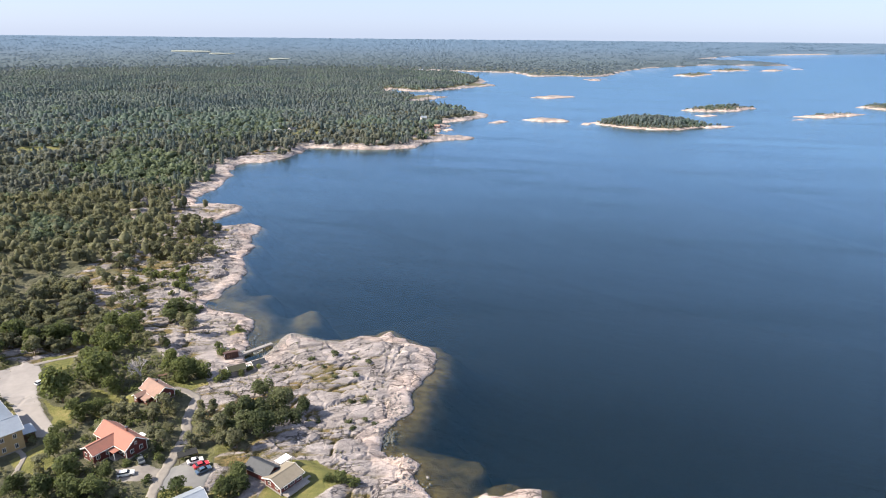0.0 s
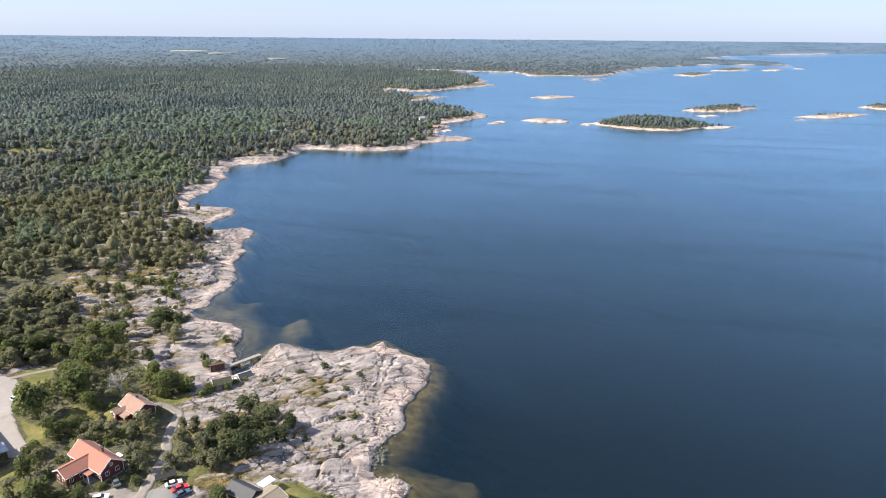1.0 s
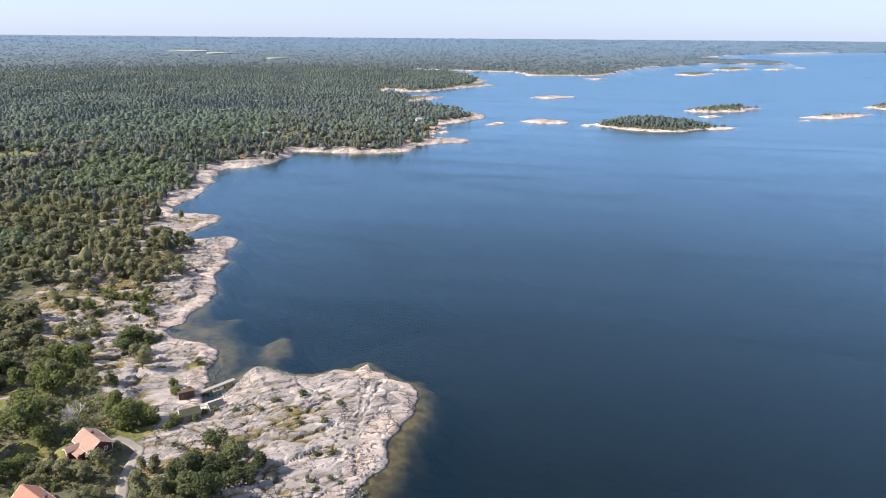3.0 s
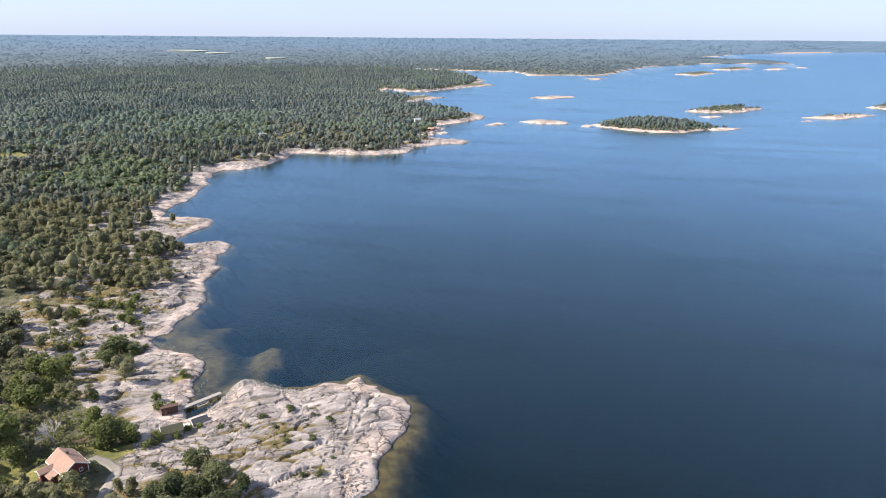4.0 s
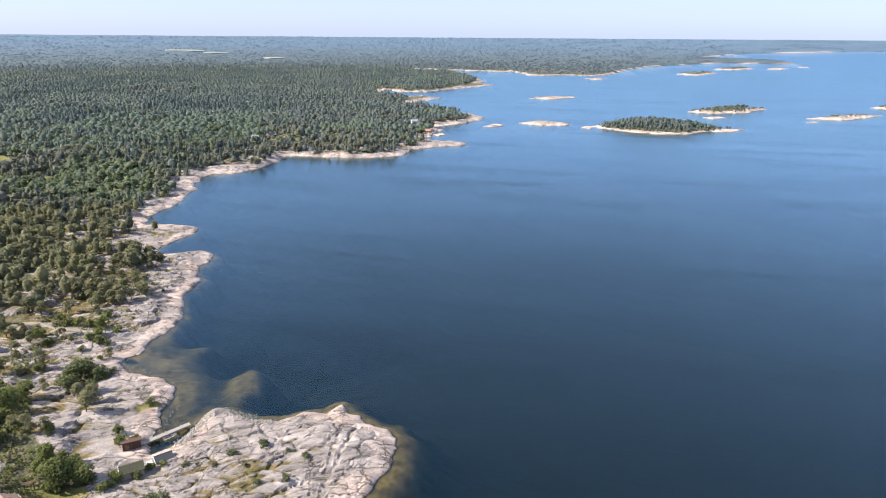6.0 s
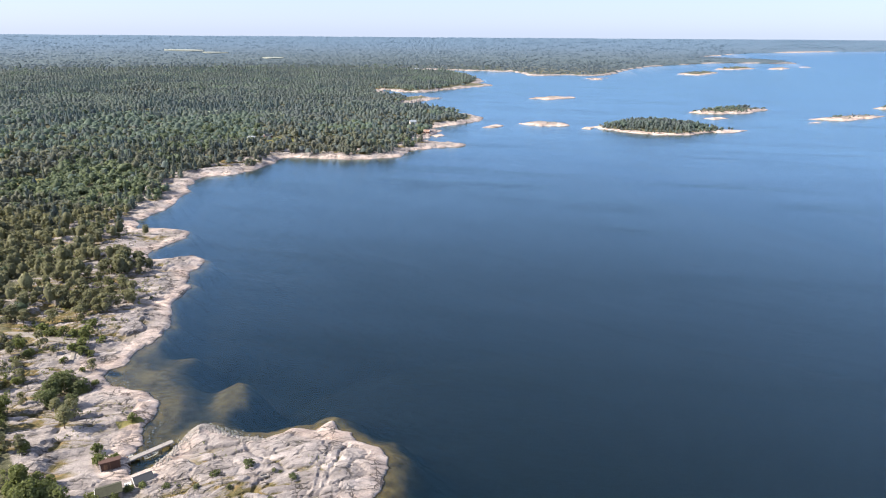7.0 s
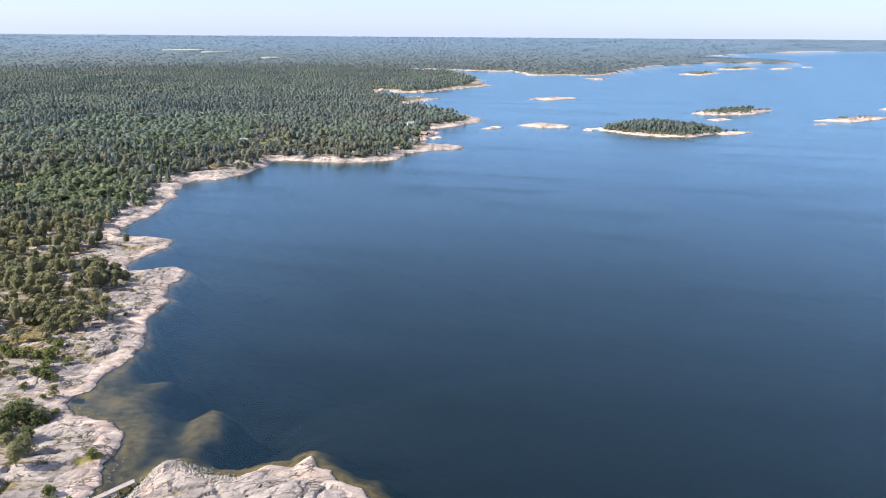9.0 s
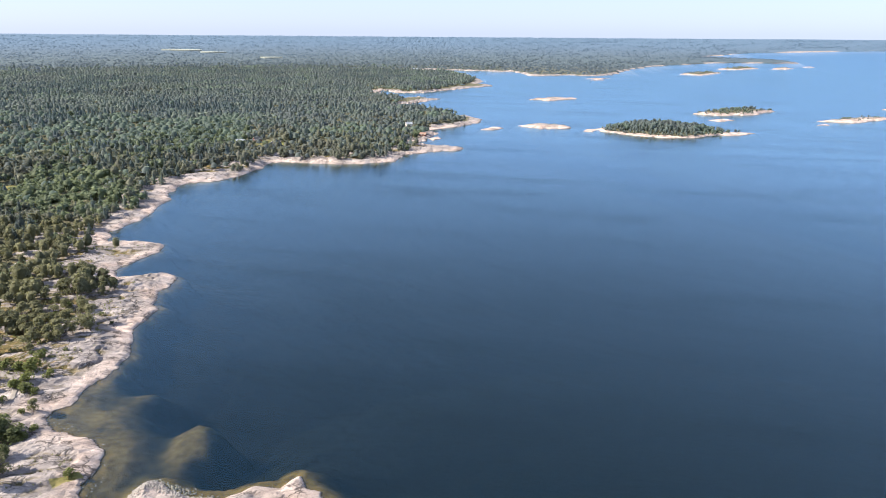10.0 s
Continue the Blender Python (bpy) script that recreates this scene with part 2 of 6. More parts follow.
    # blue haze of distance painted into the far forest floor
    far_haze = ramp(n, l, attr(n, "far"), [(0.12, (0.070, 0.091, 0.098)), (0.4, (0.074, 0.101, 0.116)), (0.75, (0.079, 0.114, 0.152)), (1.0, (0.083, 0.131, 0.192))])
    floor_c = mix(n, l, calc(n, l, "MULTIPLY", attr(n, "far"), 5.0, clamp=True), floor_c, far_haze)
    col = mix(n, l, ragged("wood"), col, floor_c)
    col = mix(n, l, ragged("lawn"), col, lawn_c)
    col = mix(n, l, ragged("gravel"), col, gravel_c)
    # below the water: algae belt; deeper, light lost in the water is painted as darkness
    z = n.new("ShaderNodeSeparateXYZ")
    l.new(n.new("ShaderNodeNewGeometry").outputs["Position"], z.inputs[0])
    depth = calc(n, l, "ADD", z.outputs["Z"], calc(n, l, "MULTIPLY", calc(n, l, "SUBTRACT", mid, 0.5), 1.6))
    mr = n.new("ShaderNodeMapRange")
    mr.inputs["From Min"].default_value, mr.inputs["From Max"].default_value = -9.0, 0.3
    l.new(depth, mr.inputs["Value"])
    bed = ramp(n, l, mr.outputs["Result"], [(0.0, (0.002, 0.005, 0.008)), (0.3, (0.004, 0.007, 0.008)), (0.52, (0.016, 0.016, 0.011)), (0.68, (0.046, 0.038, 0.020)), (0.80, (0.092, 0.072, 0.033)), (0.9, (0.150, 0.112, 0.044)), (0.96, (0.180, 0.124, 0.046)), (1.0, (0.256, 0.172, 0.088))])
    bed = mix(n, l, 0.9, bed, ramp(n, l, noise_tex(n, l, p, 0.3, 9, 0.72), [(0.38, 0.35), (0.6, 1.25)]), "MULTIPLY")
    under = calc(n, l, "MULTIPLY", calc(n, l, "SUBTRACT", 0.12, z.outputs["Z"]), 5.0, clamp=True)
    sand = ramp(n, l, noise_tex(n, l, p, 0.55, 7, 0.7), [(0.36, (0.060, 0.046, 0.019)), (0.6, (0.176, 0.140, 0.064))])
    bed = mix(n, l, calc(n, l, "MULTIPLY", attr(n, "sand"), 0.85), bed, sand)
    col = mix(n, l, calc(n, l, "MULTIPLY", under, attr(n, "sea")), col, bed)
    # far out the same painted depth darkness, as one flat colour
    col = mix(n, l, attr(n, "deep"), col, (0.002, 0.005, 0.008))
    l.new(col, bsdf.inputs["Base Color"])
    bare = calc(n, l, "SUBTRACT", 1.0, calc(n, l, "ADD", calc(n, l, "ADD", attr(n, "wood"), attr(n, "lawn")), under, clamp=True))
    h = calc(n, l, "ADD", calc(n, l, "ADD", calc(n, l, "MULTIPLY", mid, 0.9), calc(n, l, "MULTIPLY", calc(n, l, "MULTIPLY", step, bare), 0.42)), calc(n, l, "ADD", calc(n, l, "MULTIPLY", fine, 0.42), calc(n, l, "MULTIPLY", calc(n, l, "MULTIPLY", crack, bare), 0.35)))
    bump(n, l, bsdf, h, 1.0, 0.9)
    return m


def water_material():
    """Clear brackish water: the sky mirrored on ripples, and below it a blue body through which shoals show."""
    m = bpy.data.materials.new("sea_water")
    m.use_nodes = True
    n, l = m.node_tree.nodes, m.node_tree.links
    n.clear()
    p = coords(n, l)
    rip = coords(n, l, True, (2.6, 1.0, 1.0), radians(-25))
    w1 = noise_tex(n, l, rip, 0.9, 3, 0.5)
    w2 = noise_tex(n, l, p, 0.22, 3, 0.5)
    patch = noise_tex(n, l, coords(n, l, True, (5.0, 1.0, 1.0), radians(-10)), 0.014, 5, 0.62, 0.6)
    b = n.new("ShaderNodeBump")
    b.inputs["Distance"].default_value = 0.35
    l.new(calc(n, l, "ADD", w1, calc(n, l, "MULTIPLY", w2, 0.4)), b.inputs["Height"])
    l.new(ramp(n, l, patch, [(0.3, 0.38), (0.5, 0.33), (0.7, 0.25)]), b.inputs["Strength"])
    gloss = n.new("ShaderNodeBsdfGlossy")
    # extra blue of the mirrored sky put into the gloss colour
    gloss.inputs["Color"].default_value = (0.54, 0.80, 1, 1)
    l.new(ramp(n, l, patch, [(0.3, 0.25), (0.5, 0.2), (0.7, 0.15)]), gloss.inputs["Roughness"])
    l.new(b.outputs["Normal"], gloss.inputs["Normal"])
    body = n.new("ShaderNodeBsdfDiffuse")
    body.inputs["Color"].default_value = (0.0016, 0.0125, 0.024, 1)
    clear = n.new("ShaderNodeBsdfTransparent")
    clear.inputs[0].default_value = (0.90, 0.93, 0.80, 1)
    deep = n.new("ShaderNodeMixShader")
    deep.inputs[0].default_value = 0.3
    l.new(clear.outputs[0], deep.inputs[1])
    l.new(body.outputs[0], deep.inputs[2])
    fres = n.new("ShaderNodeFresnel")
    fres.inputs["IOR"].default_value = 1.36
    l.new(b.outputs["Normal"], fres.inputs["Normal"])
    top = n.new("ShaderNodeMixShader")
    gust = noise_tex(n, l, coords(n, l, True, (6.0, 1.0, 1.0), radians(-12)), 0.03, 6, 0.6, 0.5)
    calm = calc(n, l, "MULTIPLY", ramp(n, l, gust, [(0.36, 0.88), (0.47, 1.0), (0.66, 1.03)]), ramp(n, l, patch, [(0.36, 0.93), (0.5, 1.0)]))
    mirror = calc(n, l, "MINIMUM", calc(n, l, "MULTIPLY_ADD", fres.outputs[0], 1.58, -0.024, clamp=True), 0.68)
    l.new(calc(n, l, "MULTIPLY", mirror, calm), top.inputs[0])      # Fresnel scaled and capped by hand: near water darker, far water less bright
    l.new(deep.outputs[0], top.inputs[1])
    l.new(gloss.outputs[0], top.inputs[2])
    out = n.new("ShaderNodeOutputMaterial")
    l.new(top.outputs[0], out.inputs["Surface"])
    return m


def foliage_material(name, dark, light, warm, clumps=0.6):
    """Leaves: each tree its own tint, each clump a little off, wide patches of stand colour."""
    m, n, l, bsdf = material(name, 0.75)
    bsdf.inputs["Specular IOR Level"].default_value = 0.25
    isl = n.new("ShaderNodeNewGeometry").outputs["Random Per Island"]
    tree = calc(n, l, "FRACT", calc(n, l, "ADD", attr(n, "tint"), n.new("ShaderNodeObjectInfo").outputs["Random"]))
    stand = noise_tex(n, l, coords(n, l), 0.012, 4, 0.6)
    col = mix(n, l, tree, dark, light)
    col = mix(n, l, ramp(n, l, stand, [(0.42, 0.0), (0.62, 0.75)]), col, warm)
    col = mix(n, l, clumps, col, ramp(n, l, isl, [(0.0, 0.65), (1.0, 1.2)]), "MULTIPLY")
    clump = noise_tex(n, l, coords(n, l), 0.9, 4, 0.7)
    col = mix(n, l, clumps, col, ramp(n, l, clump, [(0.36, 0.55), (0.62, 1.35)]), "MULTIPLY")
    l.new(col, bsdf.inputs["Base Color"])
    if clumps > 0.5:
        bump(n, l, bsdf, clump, 1.0, 1.0)
    thin = n.new("ShaderNodeBsdfTranslucent")
    l.new(mix(n, l, 1.0, col, (1.5, 1.5, 1.1), "MULTIPLY"), thin.inputs[0])
    both = n.new("ShaderNodeMixShader")
    both.inputs[0].default_value = 0.42 if clumps > 0.4 else 0.6
    l.new(bsdf.outputs[0], both.inputs[1])
    l.new(thin.outputs[0], both.inputs[2])
    l.new(both.outputs[0], n["Material Output"].inputs["Surface"])
    return m


def simple(name, colour, rough=0.8, grain=2.0, spread=0.18, metal=0.0):
    """A paint or mineral surface with blotches at two scales."""
    m, n, l, bsdf = material(name, rough, metal)
    p = coords(n, l, False)
    a = noise_tex(n, l, p, grain, 5, 0.65)
    b = noise_tex(n, l, p, grain * 0.17, 3)
    lo = tuple(c * (1 - spread * 1.6) for c in colour)
    hi = tuple(min(1, c * (1 + spread)) for c in colour)
    col = ramp(n, l, calc(n, l, "ADD", calc(n, l, "MULTIPLY", a, 0.55), calc(n, l, "MULTIPLY", b, 0.45)), [(0.3, lo), (0.7, hi)])
    l.new(col, bsdf.inputs["Base Color"])
    bump(n, l, bsdf, a, 0.25, 0.03)
    return m


GROUND = ground_material()
WATER = water_material()
PINE = foliage_material("pine_needles", (0.082, 0.095, 0.080), (0.162, 0.169, 0.147), (0.168, 0.180, 0.130), 0.45)
SPRUCE = foliage_material("spruce_needles", (0.064, 0.085, 0.087), (0.121, 0.145, 0.148), (0.128, 0.158, 0.139), 0.45)
LEAF = foliage_material("broad_leaves", (0.054, 0.074, 0.030), (0.138, 0.162, 0.066), (0.148, 0.170, 0.062))
# aerial haze put into the leaf colours, bluer and paler with distance
HAZE_PINE = foliage_material("haze_tinted_pine", (0.106, 0.133, 0.145), (0.156, 0.187, 0.207), (0.163, 0.203, 0.199), 0.3)
HAZE_SPRUCE = foliage_material("haze_tinted_spruce", (0.082, 0.112, 0.139), (0.120, 0.157, 0.190), (0.128, 0.170, 0.187), 0.3)
HAZE_LEAF = foliage_material("haze_tinted_leaves", (0.109, 0.149, 0.145), (0.150, 0.199, 0.187), (0.163, 0.216, 0.187), 0.3)
DEEP_HAZE_WOOD = foliage_material("haze_tinted_deep_woods", (0.089, 0.124, 0.165), (0.123, 0.163, 0.214), (0.123, 0.168, 0.206), 0.22)
FAR_HAZE_WOOD = foliage_material("haze_tinted_grey_woods", (0.084, 0.123, 0.176), (0.109, 0.150, 0.209), (0.106, 0.150, 0.204), 0.18)
BLUE_HAZE_WOOD = foliage_material("haze_tinted_blue_woods", (0.085, 0.134, 0.209), (0.098, 0.152, 0.230), (0.093, 0.150, 0.225), 0.1)
RIM_HAZE_WOOD = foliage_material("haze_tinted_pale_woods", (0.099, 0.171, 0.269), (0.109, 0.183, 0.283), (0.106, 0.181, 0.278), 0.1)
FOREST_LEAF = foliage_material("forest_leaves", (0.066, 0.092, 0.060), (0.127, 0.160, 0.108), (0.138, 0.171, 0.100), 0.45)
NEAR_PINE = foliage_material("olive_pine_needles", (0.085, 0.093, 0.056), (0.178, 0.180, 0.111), (0.186, 0.184, 0.106), 0.45)
DARK_LEAF = foliage_material("dark_olive_leaves", (0.065, 0.083, 0.040), (0.131, 0.145, 0.077), (0.125, 0.150, 0.070))
BARK = simple("bark", (0.16, 0.11, 0.075), 0.9, 6.0, 0.3)
DEADWOOD = simple("grey_dead_wood", (0.50, 0.46, 0.44), 0.85, 6.0, 0.2)
# ---- the plan of the coast ----
SHORE_A = [(0, 146), (-4, 151), (-7, 156), (-6, 161), (-11, 165), (-15, 164), (-18, 167), (-19, 174), (-17, 180), (-13, 185), (-10, 193), (-10, 200), (-8, 207), (-5, 213), (-3, 220), (-2, 225), (-3, 230), (-6, 235), (-11, 238), (-16, 242), (-19, 245), (-22, 251), (-24, 249), (-27, 245), (-34, 245), (-39, 241), (-43, 239), (-50, 240), (-57, 244), (-63, 247), (-66, 243), (-68, 236), (-69, 229), (-71, 223), (-76, 221), (-80, 226)]
SHORE_B = [(-78, 236), (-82, 240), (-83, 244), (-81, 248), (-83, 256), (-85, 262), (-91, 267), (-98, 269), (-106, 272), (-113, 277), (-114, 283), (-110, 286), (-109, 297), (-107, 304), (-106, 311), (-105, 323), (-109, 332), (-114, 343), (-116, 351), (-113, 356), (-114, 365), (-118, 372), (-123, 386), (-120, 392), (-119, 401), (-123, 409), (-131, 411), (-139, 408), (-150, 403), (-157, 413), (-156, 424), (-147, 445), (-147, 456), (-152, 461), (-176, 464), (-185, 463), (-194, 482), (-190, 493), (-187, 509), (-188, 534), (-191, 564), (-200, 586), (-202, 605), (-198, 622), (-177, 629), (-164, 645), (-153, 688), (-152, 714)]
SHORE_C = [(-134, 715), (-114, 708), (-91, 706), (-67, 711), (-48, 716), (-33, 724), (-21, 765), (3, 780), (34, 791), (40, 805), (21, 813), (3, 821), (-16, 840), (-1, 878), (11, 913), (-9, 929), (16, 957), (42, 978), (60, 1008), (75, 1053), (60, 1076), (32, 1098), (-17, 1175), (-70, 1220), (-35, 1278), (6, 1355), (-32, 1376), (-67, 1360), (-104, 1395), (-128, 1542), (-85, 1484), (-40, 1474), (4, 1525), (59, 1599), (130, 1681), (94, 1736), (119, 1847), (98, 1967), (86, 2105), (25, 2220), (-71, 2238), (-161, 2292), (-136, 2371), (6, 2359), (114, 2305), (231, 2290)]
SHORE_D = [(272, 2076), (335, 2086), (387, 2123), (449, 2075), (528, 2145), (601, 2284), (672, 2440), (831, 2689), (1041, 2828), (1133, 2911), (1271, 2915), (1377, 2879), (1499, 2878), (1554, 3063), (1466, 3184), (1366, 3269), (1301, 3354), (1538, 3546), (1857, 3585), (2346, 3556), (3400, 3600), (6000, 3600), (6000, 6000), (-6000, 6000), (-6000, -6000), (-60, -6000), (-40, -600), (10, -150), (25, 40), (12, 115)]
COAST = np.array(SHORE_A + SHORE_B + SHORE_C + SHORE_D, float)
RIM = 4850.0


def lift(r):
    """Far ground and sea curve up to meet the horizon in the camera's view."""
    s = np.clip((np.minimum(np.asarray(r, float), RIM) - 2500) / 2300, 0, None)
    return 80 * s * s


def hash2(ix, iy, seed):
    h = (ix.astype(np.int64) * 374761393 + iy.astype(np.int64) * 668265263 + seed * 1442695041) & 0xFFFFFFFF
    h = ((h ^ (h >> 13)) * 1274126177) & 0xFFFFFFFF
    return ((h ^ (h >> 16)) & 0xFFFFFF) / 16777215.0


def grain(x, y, size, seed=0, octaves=1):
    """Smooth random values in -1..1, size metres across."""
    out, amp, total = 0.0, 1.0, 0.0
    for k in range(octaves):
        u, v = x / size + 17.3 * k, y / size - 9.1 * k
        ix, iy = np.floor(u), np.floor(v)
        fu, fv = u - ix, v - iy
        fu, fv = fu * fu * (3 - 2 * fu), fv * fv * (3 - 2 * fv)
        a, b = hash2(ix, iy, seed + k), hash2(ix + 1, iy, seed + k)
        c, d = hash2(ix, iy + 1, seed + k), hash2(ix + 1, iy + 1, seed + k)
        out = out + amp * (2 * (a + (b - a) * fu + (c - a) * fv + (a - b - c + d) * fu * fv) - 1)
        total += amp
        amp, size = amp * 0.5, size * 0.5
    return out / total


def from_outline(x, y, outline):
    """Distance to a closed outline, positive inside."""
    shape = np.shape(x)
    x, y = np.ravel(x), np.ravel(y)
    a = np.asarray(outline, float)
    b = np.roll(a, -1, 0)
    out = np.empty(len(x))
    ab = b - a
    len2 = (ab ** 2).sum(1)
    for s in range(0, len(x), 16000):
        px, py = x[s:s + 16000, None], y[s:s + 16000, None]
        dx, dy = px - a[:, 0], py - a[:, 1]
        k = np.clip((dx * ab[:, 0] + dy * ab[:, 1]) / len2, 0, 1)
        d = np.sqrt(((dx - k * ab[:, 0]) ** 2 + (dy - k * ab[:, 1]) ** 2).min(1))
        over = (a[:, 1] > py) != (b[:, 1] > py)
        cut = a[:, 0] + (py - a[:, 1]) / np.where(ab[:, 1] == 0, 1e-9, ab[:, 1]) * ab[:, 0]
        inside = ((over & (px < cut)).sum(1) % 2) == 1
        out[s:s + 16000] = np.where(inside, d, -d)
    return out.reshape(shape)


def soft(v, lo, hi):
    s = np.clip((v - lo) / (hi - lo), 0, 1)
    return s * s * (3 - 2 * s)


def shore_distance(x, y):
    amp = np.clip(1.3 + 0.005 * np.hypot(x, y), 0, 9)
    wx = grain(x, y, 9, 5, 4) + 0.8 * grain(x, y, 34, 8, 2)
    wy = grain(x, y, 9, 6, 4) + 0.8 * grain(x, y, 34, 9, 2)
    return from_outline(x + amp * wx, y + amp * wy, COAST)


# woods
WOOD_EDGE = [(-174, 203), (-158, 215), (-146, 221), (-138, 228), (-141, 252), (-153, 278), (-159, 305), (-157, 346), (-163, 385), (-184, 411), (-201, 462), (-207, 513), (-213, 572), (-222, 612), (-198, 642), (-188, 672), (-157, 728), (-117, 719), (-85, 715), (-54, 722), (-36, 770), (-20, 832), (-12, 925), (40, 990), (20, 1090), (-30, 1170), (-80, 1225), (-70, 1300), (-110, 1400), (-135, 1545), (-85, 1505), (-20, 1530), (60, 1700), (90, 1850), (60, 2000), (20, 2200), (-170, 2260), (-150, 2400), (230, 2310), (280, 2110), (450, 2110), (600, 2310), (830, 2730), (1120, 2930), (1480, 2890), (1270, 3330), (1600, 3540), (6000, 3700)]
WOOD = np.array(WOOD_EDGE + [(6000, 6000), (-6000, 6000), (-6000, -6000), (-200, -6000), (-200, 150)], float)
GARDENS = [(-172, 214), (-150, 213), (-137, 218), (-147, 250), (-134, 258), (-116, 230), (-100, 214), (-86, 205), (-85, 193), (-80, 180), (-69, 176), (-62, 190), (-52, 188), (-48, 183), (-57, 167), (-60, 159), (-56, 150), (-53, 142), (-60, 125), (-180, 125)]
# ---- meadows in the forest: x, y, half length, half width ----
MEADOWS = [(-404, 640, 34, 26), (-600, 770, 60, 26), (-322, 570, 16, 12), (-175, 790, 30, 14)]
SHOALS = [(6, 160, 8, 1.5), (22, 150, 7, 0.8)]   # x, y, radius, depth of the top
BAY = [(-124.9, 275.8), (-120.4, 287.3), (-104.0, 289.8), (-88.9, 287.8), (-77.4, 269.4), (-73.9, 251.6), (-72.1, 239.2), (-71.8, 228.0), (-75.8, 220.3), (-92.8, 227.7), (-107.2, 251.1)]      # shallow brown bottom
SANDS = [[(-67.1, 261.4), (-68.8, 273.4), (-63.9, 281.7), (-57.9, 280.1), (-54.6, 266.0), (-58.1, 261.5), (-60.3, 255.2), (-64.2, 256.5)],
         [(-104.9, 283.2), (-102.0, 285.4), (-93.0, 290.0), (-89.8, 284.7), (-92.3, 277.9), (-94.6, 274.6), (-100.7, 277.8)],
         [(-94.9, 294.6), (-86.6, 299.5), (-86.3, 295.7), (-91.6, 291.0)],
         [(-88.6, 269.2), (-84.1, 273.2), (-76.5, 258.4), (-75.9, 248.3), (-81.3, 254.9)]]      # pale patches on the bottom


FISSURES = [[(-15.5, 232.8), (-17.4, 223.1), (-19.6, 211.9), (-20.7, 203.9)], [(-20.0, 234.1), (-20.9, 219.1), (-20.9, 209.2)], [(-20.8, 200.9), (-12.6, 202.0), (-5.1, 209.4), (-1.9, 217.9)], [(-32.9, 240.2), (-24.8, 238.2), (-17.4, 240.5)], [(-41.4, 183.5), (-33.3, 179.3), (-25.8, 178.2), (-15.4, 185.6)], [(-54.0, 167.6), (-43.3, 174.7), (-30.4, 172.5)]]


def slabs(x, y, long, wide, seed):
    """Tilted, stepped slabs of rock: the height of each slab's face, and how near its joint is."""
    ca, sa = math.cos(STRIKE), math.sin(STRIKE)
    u = (x * ca + y * sa) / long + 0.30 * grain(x, y, wide * 1.6, seed + 3, 2)
    v = (-x * sa + y * ca) / wide + 0.30 * grain(x, y, wide * 1.6, seed + 4, 2)
    iu, iv = np.floor(u), np.floor(v)
    first, second, face = np.full(u.shape, 9.0), np.full(u.shape, 9.0), np.zeros(u.shape)
    for a in (-1, 0, 1):
        for b in (-1, 0, 1):
            cu, cv = iu + a, iv + b
            du, dv = u - cu - 0.15 - 0.7 * hash2(cu, cv, seed), v - cv - 0.15 - 0.7 * hash2(cu, cv, seed + 1)
            d = np.sqrt(du * du + dv * dv)
            h = 2 * hash2(cu, cv, seed + 2) - 1 + 1.8 * du * (hash2(cu, cv, seed + 5) - 0.5) + 2.2 * dv * (hash2(cu, cv, seed + 6) - 0.35)
            near = d < first
            second = np.where(near, first, np.minimum(second, d))
            face = np.where(near, h, face)
            first = np.where(near, d, first)
    return face, second - first


